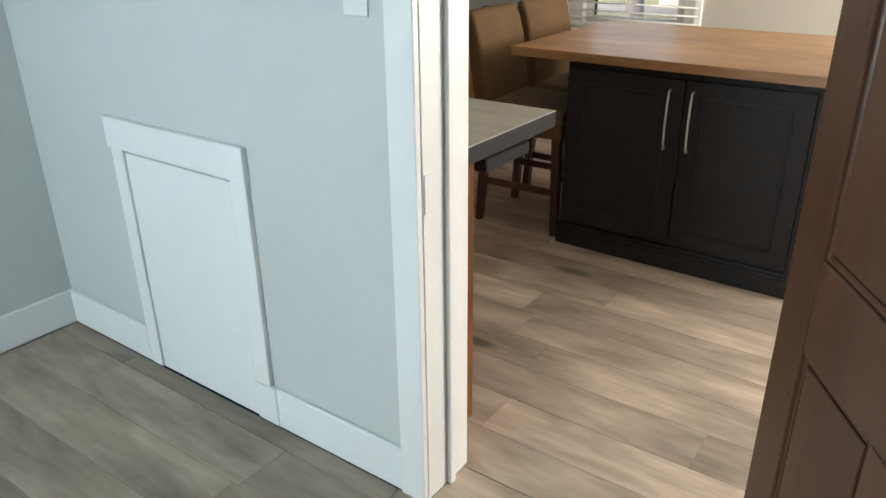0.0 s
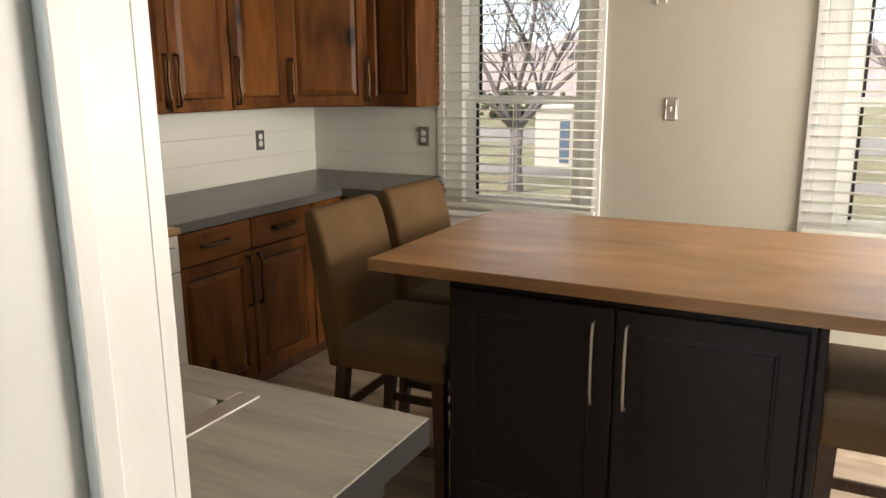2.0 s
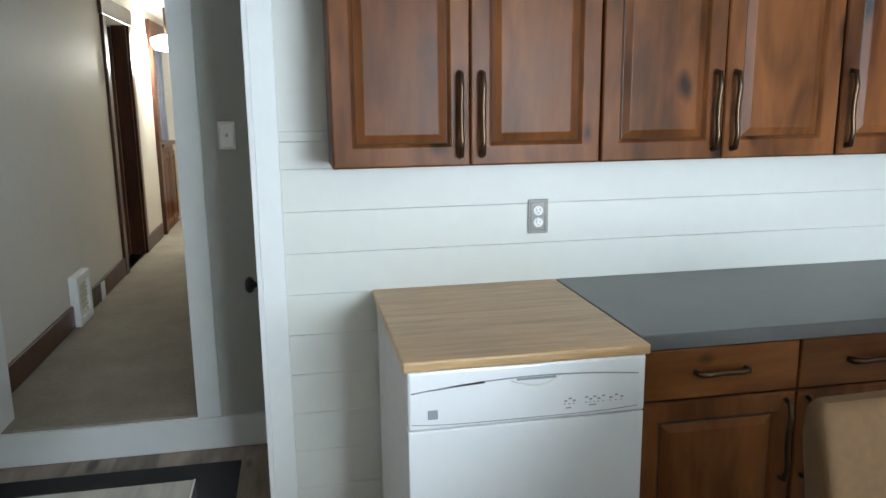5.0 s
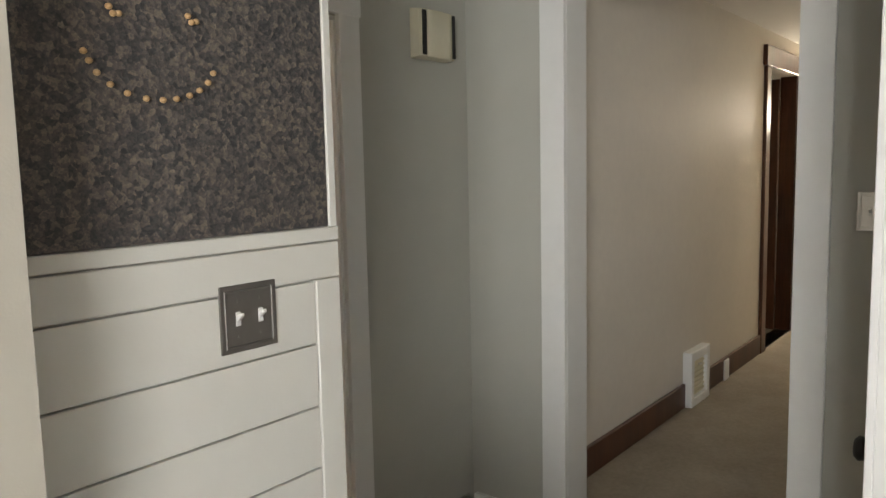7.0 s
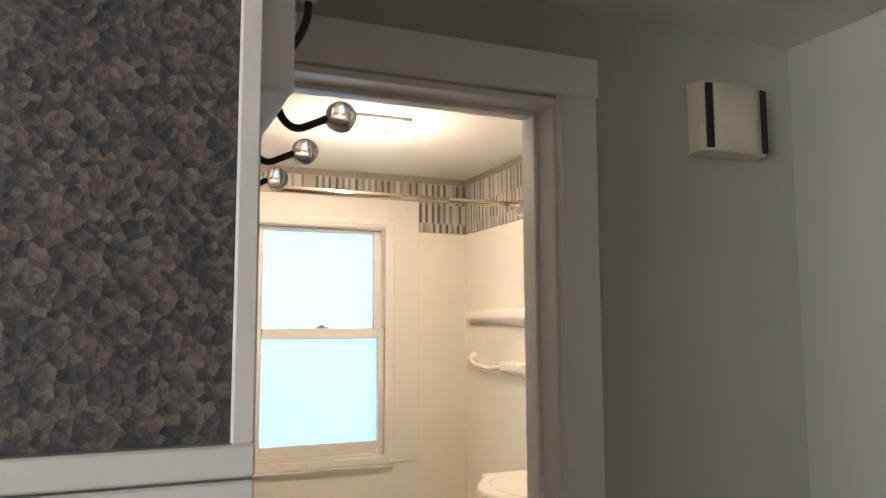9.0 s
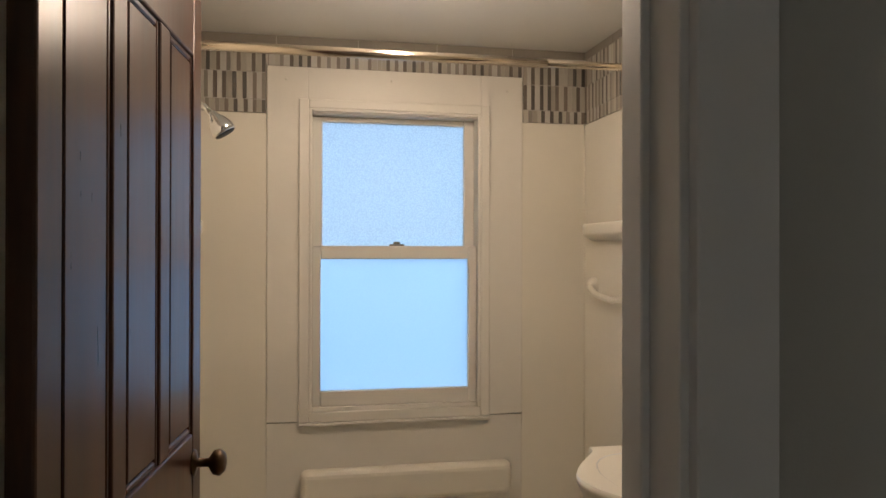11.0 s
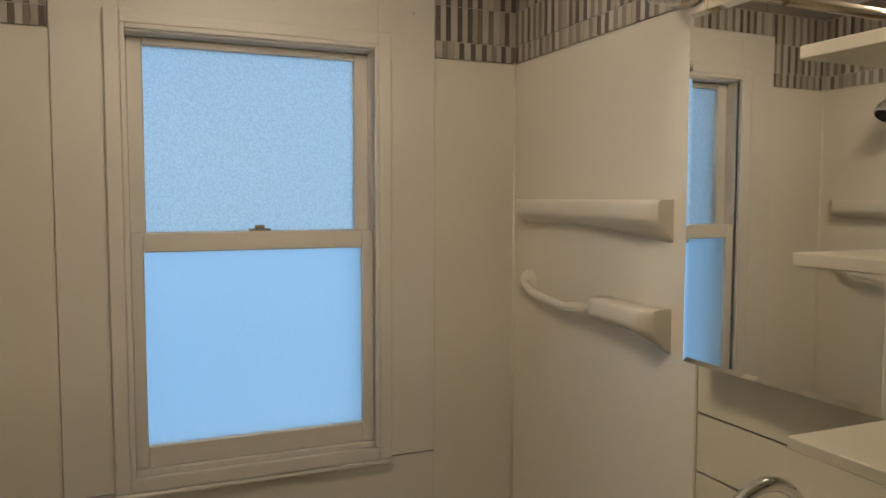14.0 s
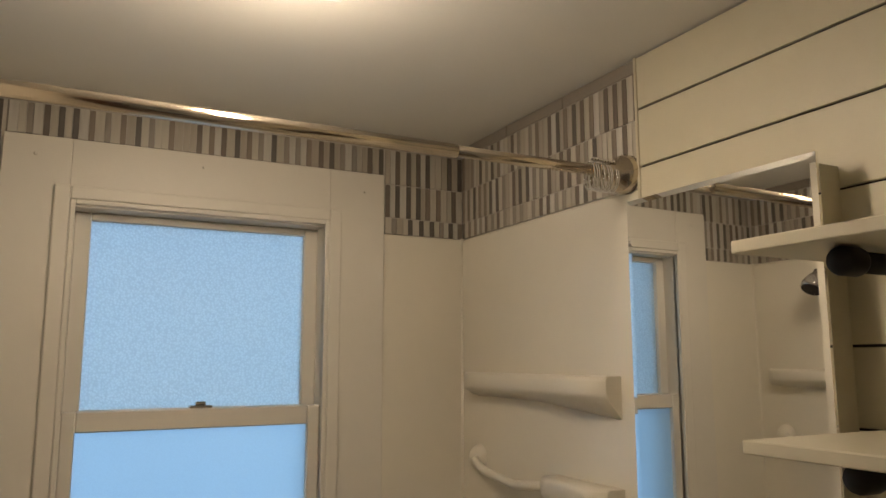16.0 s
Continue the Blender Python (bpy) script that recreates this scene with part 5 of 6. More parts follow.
lamp("hall_lamp_light", "POINT", pose(-9.15, 1.27, 1.95), 38, (1, 0.86, 0.66), 0.1)


# ---- bathroom ----
tub = thing("bathtub", (-3.577, -0.9, HF), "white alcove bathtub along the window wall", "bathtub")
part("tub_shell", boxes(((-0.733, -0.378, 0), (0.733, -0.30, 0.40)), ((-0.733, 0.30, 0), (0.733, 0.378, 0.40)), ((-0.733, -0.30, 0), (-0.65, 0.30, 0.40)), ((0.65, -0.30, 0), (0.733, 0.30, 0.40)), ((-0.65, -0.30, 0), (0.65, 0.30, 0.08)), bevel=0.02, segments=3), SURR, tub)
ld = tagged(new("surround_back"), "white painted panels round the bathroom window", "wall panel", "", "structure")
part("side_panel", boxes(((-4.311, -1.28, 0.55), (-4.0505, -1.273, 1.995)), bevel=0.001), SURR, ld)
part("side_panel", boxes(((-3.1025, -1.28, 0.55), (-2.842, -1.273, 1.995)), bevel=0.001), SURR, ld)
part("window_board", boxes(((-4.05, -1.28, 0.892), (-3.888, -1.266, 2.165)), ((-3.247, -1.28, 0.892), (-3.103, -1.266, 2.165)), ((-3.888, -1.28, 2.033), (-3.247, -1.266, 2.165)), bevel=0.0015), SURR2, ld)
part("lower_board", boxes(((-4.05, -1.28, 0.55), (-3.103, -1.270, 0.888)), bevel=0.0015), SURR2, ld)
part("soap_ledge", boxes(((-4.0, -1.27, 0.60), (-3.22, -1.215, 0.725)), bevel=0.03, segments=4), SURR, ld)
for x in (-4.306, -2.847):
    part("corner_bead", tube([(x, -1.274, 0.55), (x, -1.274, 2.0)], 0.006, 8), SURR, ld)
part("screw_plug", ball(0.004, (-3.99, -1.266, 2.11)), SURR2, ld)
part("screw_plug", ball(0.004, (-3.17, -1.266, 2.12)), SURR2, ld)
part("screw_plug", ball(0.004, (-3.55, -1.266, 2.13)), SURR2, ld)


def moulded_shelf(parent, sign, z, y0, y1, depth, drop, name="moulded_shelf"):
    """A shelf bulging from a side wall (sign: +1 points to +x from the west wall)."""
    bx = -4.311 if sign > 0 else -2.842
    n = 16
    secs = []
    for k in range(n + 1):
        u = k / n
        y = y0 + (y1 - y0) * u
        swell = max(0, (u - 0.45) / 0.55) ** 1.3
        end = min(1, 14 * u + 0.15, 6 * (1 - u) + 0.3) ** 0.5
        d = depth * (0.62 + 0.38 * swell) * end
        dr = 0.018 + 0.42 * drop * swell
        prof = [(0, 0.004), (d * 0.9, 0.004), (d * 0.98, 0.0), (d, -0.008), (d, -0.03), (d * 0.93, -0.04), (d * 0.55, -0.042 - 0.45 * dr), (0, -0.046 - dr)]
        secs.append([(bx + sign * (a - 0.003 * (a == 0)), y, z + b) for a, b in prof])
    return part(name, loft(secs), SURR, parent)


for sign, wname in ((1, "surround_west"), (-1, "surround_east")):
    s = tagged(new(wname), "white moulded shower surround with shelves", "wall panel", "", "structure")
    bx = -4.311 if sign > 0 else -2.842
    part("panel", boxes(((bx, -1.272, 0.55), (bx + sign * 0.006, -0.492, 1.992)), bevel=0.002), SURR, s)
    moulded_shelf(s, sign, 1.602, -1.22, -0.575, 0.085, 0.07)
    moulded_shelf(s, sign, 1.372, -0.82, -0.575, 0.095, 0.085)
    x = bx + sign * 0.04
    part("towel_bar", tube([(bx, -1.16, 1.385), (x - sign * 0.005, -1.15, 1.37), (x, -1.1, 1.352), (x, -0.95, 1.335), (x, -0.8, 1.352)], 0.011, 10), SURR, s)
    part("bar_mount", ball(0.035, (bx + sign * 0.004, -1.17, 1.375), 1.0), SURR, s)

# tile bands: rows of narrow stone strips
def tile_mat(name, tones):
    m = mat(name, (0.4, 0.38, 0.34), 0.35, 0)
    nt = m.node_tree
    info = nt.nodes.new("ShaderNodeObjectInfo")
    ramp = nt.nodes.new("ShaderNodeValToRGB")
    ramp.color_ramp.interpolation = "CONSTANT"
    e = ramp.color_ramp.elements
    for k, c in enumerate(tones):
        n = e[k] if k < 2 else e.new(0.5)
        n.position = k / len(tones)
        n.color = (*c, 1)
    nt.links.new(info.outputs["Random"], ramp.inputs[0])
    noi = nt.nodes.new("ShaderNodeTexNoise")
    noi.inputs["Scale"].default_value = 60
    tc = nt.nodes.new("ShaderNodeTexCoord")
    sc2 = nt.nodes.new("ShaderNodeVectorMath")
    sc2.operation = "MULTIPLY"
    sc2.inputs[1].default_value = (1, 1, 0.1)
    nt.links.new(tc.outputs["Object"], sc2.inputs[0])
    nt.links.new(sc2.outputs[0], noi.inputs["Vector"])
    mr = nt.nodes.new("ShaderNodeMapRange")
    mr.inputs[3].default_value, mr.inputs[4].default_value = 0.75, 1.2
    nt.links.new(noi.outputs[0], mr.inputs[0])
    mul = nt.nodes.new("ShaderNodeVectorMath")
    mul.operation = "SCALE"
    nt.links.new(ramp.outputs[0], mul.inputs[0])
    nt.links.new(mr.outputs[0], mul.inputs["Scale"])
    nt.links.new(mul.outputs[0], nt.nodes["Principled BSDF"].inputs["Base Color"])
    return m


TILE_PALE = tile_mat("pale_stone_strip", [(0.53, 0.50, 0.43), (0.46, 0.43, 0.36), (0.56, 0.54, 0.49), (0.42, 0.38, 0.32)])
TILE_DARK = tile_mat("dark_stone_strip", [(0.17, 0.14, 0.115), (0.25, 0.21, 0.17), (0.13, 0.115, 0.10), (0.31, 0.28, 0.24)])
ROWS3 = [(2.143, 2.243), (2.046, 2.140), (1.998, 2.043)]
tile_mesh = {}
tile_rnd = random.Random(21)


def tile(parent, axis, u, w, at, z0, z1, dark):
    key = (axis, round(z1 - z0, 3), round(w, 4), dark)
    if key not in tile_mesh:
        h = z1 - z0
        b = boxes(((0.0007, 0, 0), (w - 0.0007, 0.005, h)) if axis == "x" else ((0, 0.0007, 0), (0.005, w - 0.0007, h)))
        tile_mesh[key] = mesh_of("tile", b, TILE_DARK if dark else TILE_PALE)
    o = new("tile", tile_mesh[key])
    o.parent = parent
    o.location = (u, at, z0) if axis == "x" else (at, u, z0)


def tile_band(name, backing, strips, label):
    """Rows of strips: a dark narrow one follows each pale one or two."""
    t = tagged(new(name), label, "tile band", "", "structure")
    part("grout_bed", boxes(*backing), GROUT, t)
    for axis, at, u0, u1, rows_ in strips:
        for z0, z1 in rows_:
            u, dark = u0, tile_rnd.random() < 0.5
            while u < u1 - 0.003:
                w = 0.0145 if dark else tile_rnd.choice((0.0165, 0.0205))
                tile(t, axis, u, min(w, u1 - u), at, z0, z1, dark)
                u += w
                dark = not dark and tile_rnd.random() < 0.8
    return t


SL = mat("grey_border_tile", (0.30, 0.27, 0.23), 0.4, 0, 6, 0.08)
tb = tile_band("tile_band_back", [((-4.311, -1.28, 1.997), (-4.053, -1.277, BC)), ((-4.053, -1.28, 2.166), (-3.10, -1.277, BC)), ((-3.10, -1.28, 1.997), (-2.842, -1.277, BC))],
               [("x", -1.2785, -4.306, -4.055, ROWS3), ("x", -1.2785, -4.050, -3.105, [(2.168, 2.243)]), ("x", -1.2785, -3.098, -2.848, ROWS3)], "grey and beige strip mosaic below the ceiling")
for k in range(5):
    part("border_tile", boxes(((-4.305 + k * 0.293, -1.2785, 2.246), (-4.305 + k * 0.293 + 0.29, -1.273, BC - 0.001)), bevel=0.001), SL, tb, "plain grey border tile")
for nm, x, sg in (("tile_band_west", -4.311, 1), ("tile_band_east", -2.842, -1)):
    t = tile_band(nm, [((x, -1.274, 1.997), (x + sg * 0.003, -0.495, BC))], [("y", x + (0.0015 if sg > 0 else -0.0065), -1.268, -0.495, ROWS3)], "grey and beige strip mosaic below the ceiling")
    for k in range(3):
        part("border_tile", boxes(((x, -1.27 + k * 0.258, 2.246), (x + sg * 0.0065, -1.27 + k * 0.258 + 0.255, BC - 0.001)), bevel=0.001), SL, t, "plain grey border tile")

# shower rod
rd = thing("shower_rod", (-4.311, -0.53, 2.03), "brushed nickel shower curtain rod with gathered rings", "shower rod")
part("rod", tube([(0.09, 0, 0), (0.5, 0, 0)], 0.0115, 16), NICKEL, rd)
part("outer_rod", tube([(0.42, 0, 0), (1.38, 0, 0)], 0.0135, 16), NICKEL, rd)
part("flange", lathe([(0.042, 0.007), (0.042, 0.022), (0.036, 0.034), (0.02, 0.045), (0.016, 0.09)], 24, "x"), NICKEL, rd)
part("flange", lathe([(0.016, 1.38), (0.02, 1.425), (0.036, 1.436), (0.042, 1.448), (0.042, 1.462)], 24, "x"), NICKEL, rd)
rnd = random.Random(4)
for k in range(9):
    x = 0.052 + 0.007 * k
    tilt = rnd.uniform(-0.25, 0.25)
    pts = [(x + 0.008 * math.sin(a) * tilt * 3, 0.022 * math.sin(a), -0.013 + 0.03 * math.cos(a)) for a in (2 * math.pi * j / 16 for j in range(17))]
    ring = part("curtain_ring", tube(pts, 0.0018, 6), CHROME, rd, "thin steel curtain ring")
    part("ring_bead", ball(0.0042, (x + 0.004 * tilt, 0.012 + 0.012 * tilt, 0.02)), CHROME, ring)

# shower head
sh = thing("wall_shower", (-2.842, -0.93, 1.955), "chrome shower rose on a bent arm", "shower")
part("flange", lathe([(0.032, -0.008), (0.03, -0.014), (0.012, -0.02)], 20, "x"), CHROME, sh)
part("arm", tube([(-0.01, 0, 0.0), (-0.05, 0, 0.006), (-0.085, 0, -0.006), (-0.108, -0.002, -0.03)], 0.0095, 12), CHROME, sh)
hd = part("head", lathe([(0.013, 0.022), (0.015, 0.008), (0.024, -0.004), (0.036, -0.03), (0.038, -0.05), (0.034, -0.054)], 24), CHROME, sh)
hd.matrix_basis = pose(-0.118, -0.004, -0.042, 0, 32, 0)
part("spray_face", lathe([(0.033, -0.0545), (0.031, -0.057)], 24), BLACKM, hd)
kn = thing("shower_valve", (-2.848, -0.93, 0.82), "chrome shower valve handle on the side wall", "shower valve")
part("escutcheon", lathe([(0.055, 0.0), (0.052, -0.012), (0.03, -0.02)], 24, "x"), CHROME, kn)
part("lever", tube([(-0.02, 0, 0), (-0.05, 0, 0), (-0.055, -0.02, 0.03), (-0.058, -0.03, 0.06)], 0.009, 10), CHROME, kn)

# shiplap on the west wall outside the tub, and the south-facing walls
sw2 = tagged(new("shiplap_bathroom"), "cream painted shiplap with dark joints", "shiplap", "", "structure")
zz = [2.275, 2.160, 2.036, 1.90, 1.78, 1.661, 1.54, 1.42, 1.30, 1.182, 1.062, 0.94, 0.82, 0.70, 0.58, 0.46, 0.34, 0.22, HF]
for b, a in zip(zz, zz[1:]):
    part("board", boxes(((-4.311, -0.485, a + 0.0022), (-4.299, 0.585, b - 0.0022)), bevel=0.0012), CREAMB, sw2)
part("corner_strip", boxes(((-4.311, -0.493, HF), (-4.297, -0.4855, 2.275)), bevel=0.001), CREAMB, sw2)
part("backing", boxes(((-4.3112, -0.49, HF), (-4.306, 0.585, 2.276))), DARK, sw2)

# mirror cabinet
mc = thing("mirror_cabinet", (-4.299, -0.447, 1.300), "mirrored medicine cabinet hanging on cream shiplap", "mirror cabinet")
part("cabinet_box", boxes(((0, 0.012, 0.01), (0.062, 0.402, 0.635)), bevel=0.002), CREAMB, mc)
bm = bmesh.new()
W, Hh = 0.412, 0.648
secs = [[(0.062, 0, 0), (0.062, W, 0), (0.062, W, Hh), (0.062, 0, Hh)], [(0.068, 0, 0), (0.068, W, 0), (0.068, W, Hh), (0.068, 0, Hh)], [(0.0695, 0.01, 0.01), (0.0695, W - 0.01, 0.01), (0.0695, W - 0.01, Hh - 0.01), (0.0695, 0.01, Hh - 0.01)]]
loft(secs, bm)
for f in bm.faces:
    f.smooth = False
md = part("mirror_door", bm, MIRROR, mc, "bevelled mirror door")
md.matrix_basis = pose(0.005, 0, 0, 0, 0, 0.7)

# open shelves on black pipe brackets
for z, x1 in ((1.777, -4.018), (1.525, -4.018), (1.293, -4.018)):
    s = thing("wall_shelf", (-4.299, -0.012, z), "white wall shelf on black pipe brackets", "shelf", "shelves beside the mirror")
    part("shelf_board", boxes(((0.0, 0, 0), (0.281, 0.58, 0.017)), bevel=0.0015), CREAMB, s)
    for y in (0.115, 0.5):
        p = part("bracket", tube([(0.02, y, -0.019), (0.20, y, -0.019)], 0.0135, 14), BLACKM, s, "black iron pipe bracket")
        part("pipe_cap", lathe([(0.017, 0.195), (0.0185, 0.2), (0.0185, 0.225), (0.016, 0.232), (0.002, 0.234)], 16, "x", (0, y, -0.019)), BLACKM, p)
        part("floor_flange", lathe([(0.034, 0.002), (0.034, 0.008), (0.02, 0.02)], 18, "x", (0, y, -0.019)), BLACKM, p)

# vanity with sink and faucet
vn = thing("bathroom_vanity", (-4.299, -0.14, HF), "white vanity cabinet with panelled doors below the basin", "vanity")
part("cabinet_body", boxes(((0, -0.23, 0.08), (0.33, 0.27, 0.75)), ((0.0, -0.21, 0.0), (0.28, 0.25, 0.08)), bevel=0.003), PLASTIC, vn)
for k in range(2):
    fr, pn = raised_door(0.235, 0.5, 0.018, 0.045)
    d = part("door", fr, PLASTIC, vn)
    d.matrix_basis = Matrix.Translation((0.331, 0.01 + k * 0.247 + 0.005, 0.10)) @ pose(0, 0, 0, 0, 0, -90)
    part("door_panel", pn, PLASTIC, d)
    part("knob", lathe([(0.006, 0), (0.006, 0.012), (0.014, 0.02), (0.012, 0.028), (0.002, 0.03)], 14, "y", (0.205 if k else 0.03, 0.018, 0.42)), NICKEL, d)
vs = thing("vanity_sink", (-4.299, -0.14, HF + 0.75), "white bow-fronted ceramic basin on the vanity", "sink")
bm = bmesh.new()
def bow(dx_, z, s=1.0):
    pts = []
    for k in range(17):
        y = -0.275 + 0.55 * k / 16
        x = 0.33 + 0.13 * max(0, math.cos(math.pi * y / 0.5)) ** 1.2
        pts.append(((x + dx_) * s, y * (1 + dx_ * 0.2), z))
    return [(0.0, -0.275, z)] + pts + [(0.0, 0.275, z)]
loft([bow(-0.06, 0.0), bow(-0.02, 0.03), bow(0.0, 0.07), bow(-0.004, 0.082)], bm)
part("basin", bm, SURR, vs)
bm = bmesh.new()
bowl = []
for r, z in ((0.165, 0.0835), (0.155, 0.079), (0.12, 0.05), (0.05, 0.03)):
    bowl.append([bm.verts.new((0.27 + r * 0.78 * math.cos(a), r * 1.2 * math.sin(a), z)) for a in (2 * math.pi * j / 28 for j in range(28))])
part("backsplash", boxes(((0, -0.275, 0.08), (0.03, 0.275, 0.105)), bevel=0.006, segments=2), SURR, vs)
for a, b in zip(bowl, bowl[1:]):
    for j in range(28):
        f = bm.faces.new((a[j], a[(j + 1) % 28], b[(j + 1) % 28], b[j]))
        f.smooth = True
bm.faces.new(bowl[-1])
part("bowl", bm, WHITE, vs)
fa = thing("faucet", (-4.20, -0.14, HF + 0.832), "chrome gooseneck faucet with side lever", "faucet")
part("base", lathe([(0.026, 0), (0.026, 0.006), (0.018, 0.012), (0.016, 0.03)], 20), CHROME, fa)
pts = [(0, 0, 0.02), (0, 0, 0.125)] + [(0.078 - 0.078 * math.cos(radians(a)), 0, 0.125 + 0.078 * math.sin(radians(a))) for a in range(15, 181, 15)] + [(0.156, 0, 0.105)]
part("spout", tube(pts, 0.0115, 14), CHROME, fa)
part("spout_tip", lathe([(0.0125, 0.115), (0.0135, 0.09), (0.019, 0.055), (0.018, 0.05)], 18, "z", (0.157, 0, 0.0)), CHROME, fa)
part("lever_base", lathe([(0.02, 0), (0.019, 0.02), (0.014, 0.035), (0.006, 0.042)], 16, "z", (0.01, -0.085, 0)), CHROME, fa)
part("lever", tube([(0.01, -0.085, 0.035), (0.04, -0.095, 0.055), (0.075, -0.105, 0.07)], [0.008, 0.007, 0.008], 10), CHROME, fa)

# ceiling fan light
fl = thing("fan_light", (-3.522, -0.405, BC), "white ceiling fan grille with a lit square lens", "ceiling light")
part("grille_frame", boxes(((-0.132, -0.108, -0.014), (0.132, 0.108, 0)), bevel=0.012, segments=3), PLASTIC, fl)
part("lens", boxes(((-0.06, -0.06, -0.018), (0.06, 0.06, -0.013)), bevel=0.002), LENS, fl, "glowing warm white lens")
for sx in (-1, 1):
    for k in range(5):
        x = sx * (0.072 + 0.011 * k)
        part("slot", boxes(((x - 0.0035, -0.07, -0.0155), (x + 0.0035, 0.07, -0.0135))), DARK, fl)
lamp("fan_light_glow", "AREA", pose(-3.522, -0.405, BC - 0.0215), 9, (1, 0.8, 0.6), 0.115, 0.115)
lamp("fan_light_spill", "POINT", pose(-3.522, -0.405, BC - 0.17), 10.5, (1, 0.8, 0.6), 0.04)

# ---- outdoors ----
gb = bmesh.new()
bmesh.ops.create_grid(gb, x_segments=60, y_segments=60, size=300)
for v in gb.verts:
    v.co.z = -0.55
struct("ground", gb, GRASS, "thin winter lawn with bare patches", "lawn")
struct("pavement", boxes(((-200, 16.0, -0.56), (200, 17.6, -0.52)), ((-200, 24.0, -0.56), (200, 31.0, -0.53))), ASPHALT, "pale concrete pavement and road", "pavement")


def bare_tree(at, height, seed, label):
    r = random.Random(seed)
    t = thing("tree", at, label, "tree", "bare street trees")
    part("trunk", tube([(0, 0, -0.2), (0.02, 0, 0.25), (0, 0.02, 0.6), (0.02, 0.02, height * 0.17)], [0.19, 0.125, 0.11, 0.12], 12), BARK, t)
    bm = bmesh.new()
    def grow(p, d, length, rad, level):
        pts, rr = [p], [rad]
        q = p.copy()
        for k in range(3):
            d = (d + Vector((r.uniform(-.22, .22), r.uniform(-.22, .22), r.uniform(-.02, .16)))).normalized()
            q = q + d * length / 3
            pts.append(q.copy())
            rr.append(rad * (1 - 0.17 * (k + 1)))
        tube(pts, rr, 6 if level < 2 else 4, bm)
        if level < 5:
            for k in range(3 if level else 4):
                a = r.uniform(0, 6.28)
                nd_ = (d * 0.75 + Vector((math.cos(a), math.sin(a), r.uniform(0.1, 0.7))) * 0.75).normalized()
                grow(pts[r.choice((1, 2, 3))], nd_, length * r.uniform(0.6, 0.8), rad * 0.52, level + 1)
    for k in range(5):
        a = 2 * math.pi * k / 5 + r.uniform(-.3, .3)
        grow(Vector((0, 0, height * 0.15)), Vector((math.cos(a) * 0.8, math.sin(a) * 0.8, 0.9)).normalized(), height * 0.34, 0.06, 0)
    part("crown", bm, BARK, t, "bare spreading branches")
    return t


bare_tree((-5.55, 13.9, -0.55), 7.4, 5, "bare grey-barked tree on the lawn")
bare_tree((-13.0, 33.0, -0.55), 8.0, 9, "bare street tree across the road")
bare_tree((2.0, 34.0, -0.55), 8.0, 12, "bare street tree across the road")
sd = thing("shed", (-6.75, 18.2, -0.55), "low white-sided shed beside the lawn", "shed")
part("wall", boxes(((0, 0, 0), (3.4, 2.2, 1.35))), SIDING, sd)
part("roof", boxes(((-0.1, -0.1, 1.35), (3.5, 2.3, 1.42)), bevel=0.01), SIDING, sd)
part("door", boxes(((0.62, -0.03, 0.1), (0.85, 0.0, 1.1)), bevel=0.005), mat("slate_blue_paint", (0.12, 0.2, 0.33), 0.5), sd, "slate-blue narrow door")
hs = thing("house", (-13.2, 42, -0.55), "white-sided house across the road", "house")
part("wall", boxes(((0, 0, 0), (9, 8, 3.1))), SIDING, hs)
bm = bmesh.new()
loft([[(-0.4, -0.4, 3.1), (9.4, -0.4, 3.1), (9.4, 8.4, 3.1), (-0.4, 8.4, 3.1)], [(-0.4, 3.9, 5.2), (9.4, 3.9, 5.2), (9.4, 4.1, 5.2), (-0.4, 4.1, 5.2)]], bm)
for f in bm.faces:
    f.smooth = False
part("roof", bm, ROOF, hs)
for x in (1.2, 4.0, 6.6):
    w = part("window", boxes(((x, -0.05, 1.0), (x + 1.1, 0.02, 2.4))), SIDING, hs)
    part("pane", boxes(((x + 0.1, -0.06, 1.1), (x + 1.0, -0.052, 2.3))), EDGE, w)
rs = random.Random(3)
for bx_, by_, s in ((-14.5, 40.5, 1.0), (-16, 39, 1.4)):
    t = thing("shrub", (bx_, by_, -0.55), "dark evergreen shrub by the house", "shrub", "shrubs")
    bm = bmesh.new()
    for k in range(60):
        p = Vector((rs.gauss(0, 0.45), rs.gauss(0, 0.45), abs(rs.gauss(0.5, 0.35)))) * s
        ball(rs.uniform(0.1, 0.24) * s, p, 0.8, bm, 4, 6)
    part("foliage", bm, SHRUB, t)
# flat far tree line; its haze is only the colour
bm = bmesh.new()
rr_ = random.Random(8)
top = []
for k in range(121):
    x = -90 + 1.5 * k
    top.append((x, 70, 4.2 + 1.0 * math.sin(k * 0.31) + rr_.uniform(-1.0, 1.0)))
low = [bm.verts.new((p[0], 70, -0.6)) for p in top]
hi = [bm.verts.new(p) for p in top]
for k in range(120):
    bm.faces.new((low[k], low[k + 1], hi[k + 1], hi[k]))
struct("backdrop_trees", bm, FARWOOD, "line of bare trees in the distance, haze painted in pale violet", "trees")

struct("backdrop", boxes(((-160, 90, -0.6), (160, 90.2, 60))), glow("bright_overcast_sky", (0.62, 0.8, 1.0), 1.2), "bright overcast sky above the horizon", "sky")

# ---- floor planks ----
rp = random.Random(11)
PW, PL = 0.182, 1.22
plank_mesh = {}


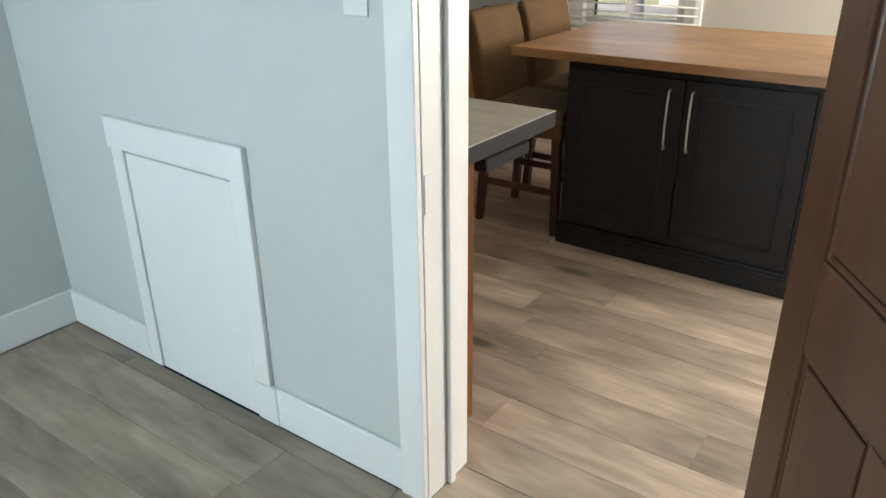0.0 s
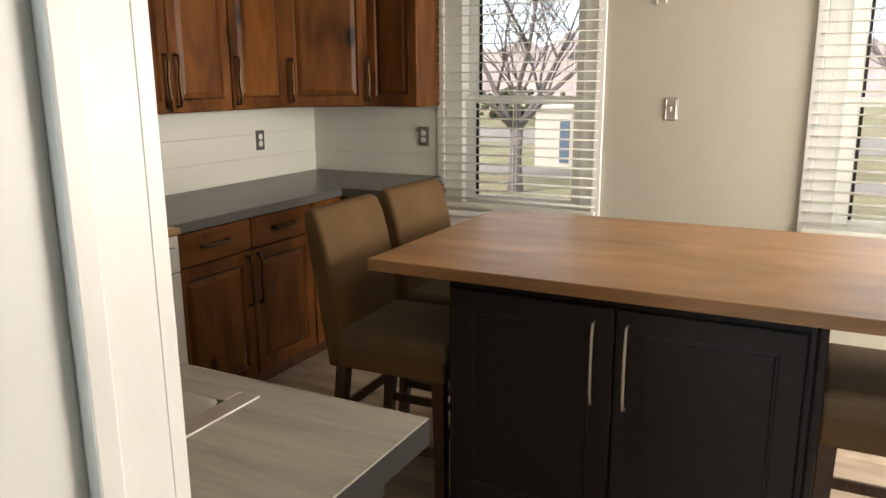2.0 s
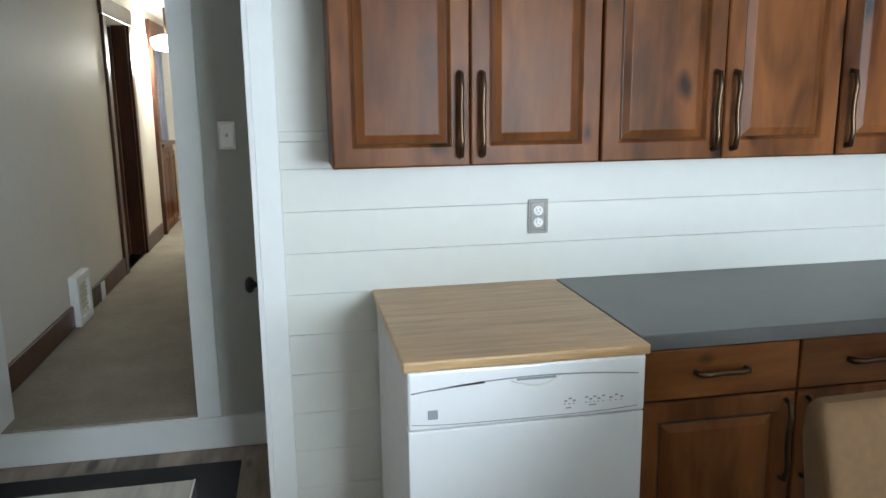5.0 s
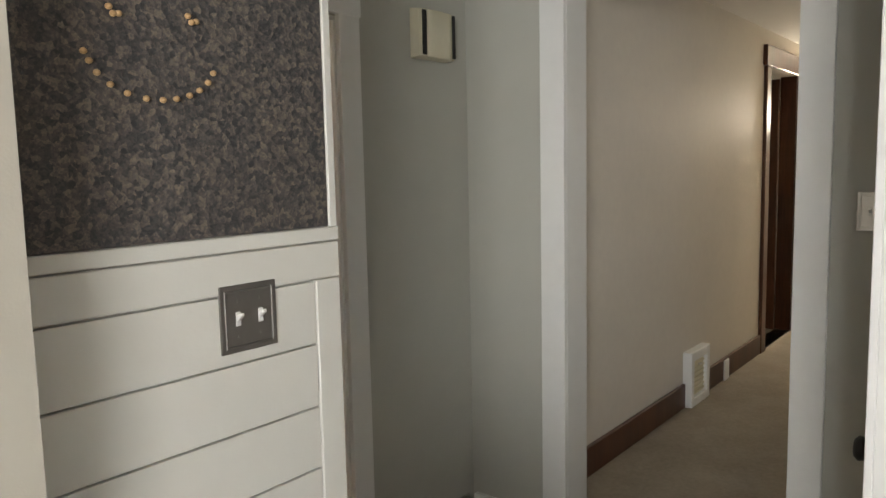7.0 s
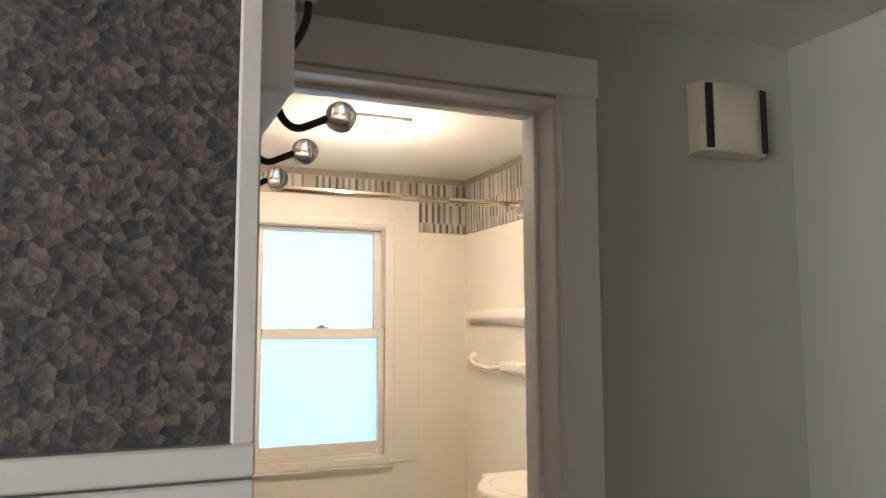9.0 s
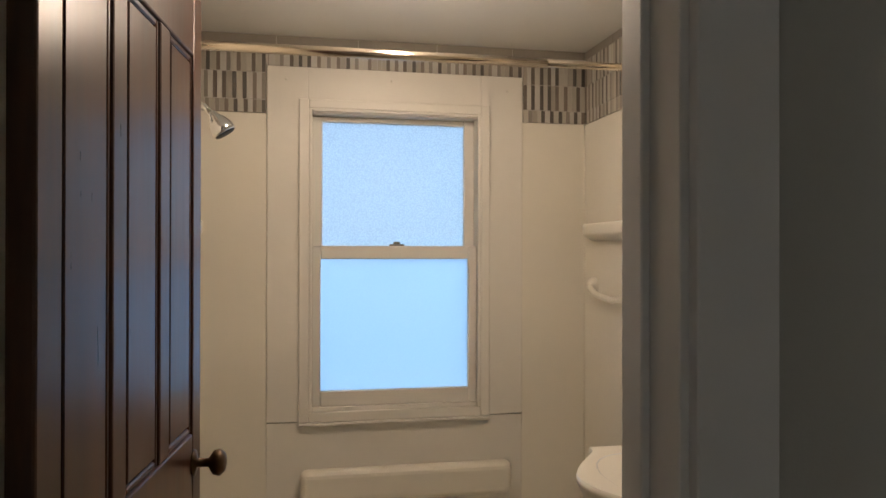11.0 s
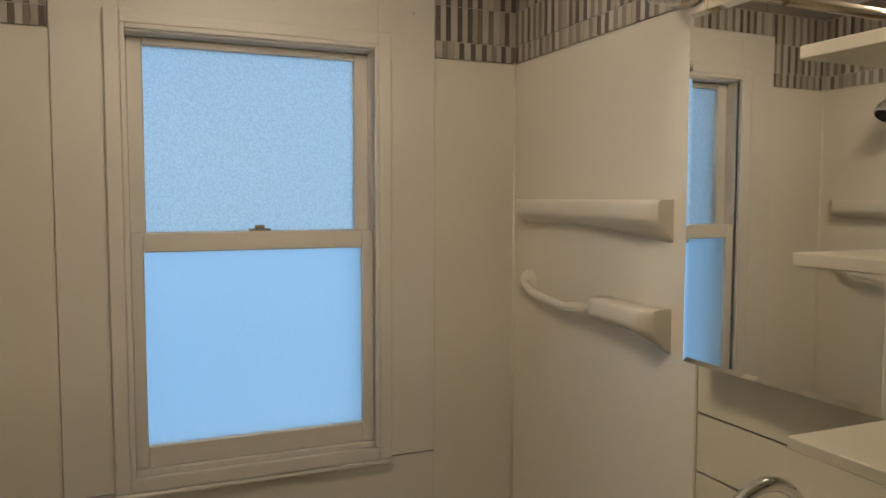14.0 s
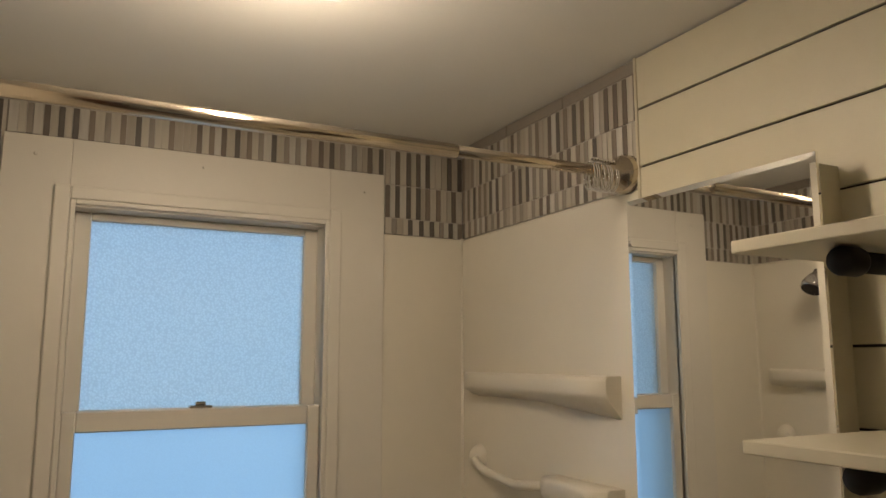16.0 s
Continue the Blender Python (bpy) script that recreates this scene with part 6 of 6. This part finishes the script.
def lay(parent, x0, x1, y0, y1):
    y, row = y0, 0
    while y < y1 - 0.005:
        w = min(PW, y1 - y)
        x = x0 - rp.uniform(0, PL)
        while x < x1 - 0.005:
            a, b = max(x, x0), min(x + PL, x1)
            if b - a > 0.01:
                key = (round(b - a, 3), round(w, 3))
                if key not in plank_mesh:
                    plank_mesh[key] = mesh_of("plank", boxes(((0.0006, 0.0006, -0.006), (b - a - 0.0006, w - 0.0006, 0)), bevel=0.0008), PLANK)
                o = new("plank", plank_mesh[key])
                o.parent, o.location = parent, (a, y, 0)
            x += PL
        y += PW


lay(floor_k, -2.692, 1.6, -2.0, 1.345)
lay(floor_k, -0.955, -0.175, 1.345, 1.53)
lay(floor_k, -3.44, 1.6, 1.53, 5.08)
lay(floor_k, -4.318, -3.44, 0.62, 2.225)
lay(floor_k, -3.44, -2.822, 0.62, 1.53)
lay(floor_k, -2.822, -2.22, 1.42, 1.53)

# the west wing (vestibule, hall, bathroom) stands a little south of the kitchen's grid
WEST_WING = -0.12
WEST = ("wall_cork wall_hooks wall_bath_door wall_hall_opening wall_bath_east wall_bath_west wall_bath_south wall_hall_south wall_hall_north wall_hall_end wall_side_room "
        "ceiling_bathroom ceiling_hall floor_hall floor_bathroom step_riser trim_bath_doorway door_lining_bathroom trim_hall_opening trim_ceiling_hatch ceiling_hatch "
        "baseboard_hall_south baseboard_vestibule baseboard_hall_end window_5 backdrop_bathroom_sky cork_board push_pin shiplap_south coat_rail door_chime door_mat door_2 floor_register "
        "baseboard_stub trim_hall_door door_4 trim_colonnade wainscot_hall curtain hall_lamp hall_lamp_light bathtub surround_back surround_west surround_east tile_band_back "
        "tile_band_west tile_band_east shower_rod wall_shower shower_valve shiplap_bathroom mirror_cabinet wall_shelf bathroom_vanity vanity_sink faucet "
        "fan_light fan_light_glow fan_light_spill").split()
for ob in scene.objects:
    vestibule_switch = ob.name.startswith("light_switch") and ob.location.x < -2.5
    if ob.parent is None and (ob.name.split(".")[0] in WEST or vestibule_switch):
        ob.matrix_basis = pose(0, WEST_WING, 0) @ ob.matrix_basis
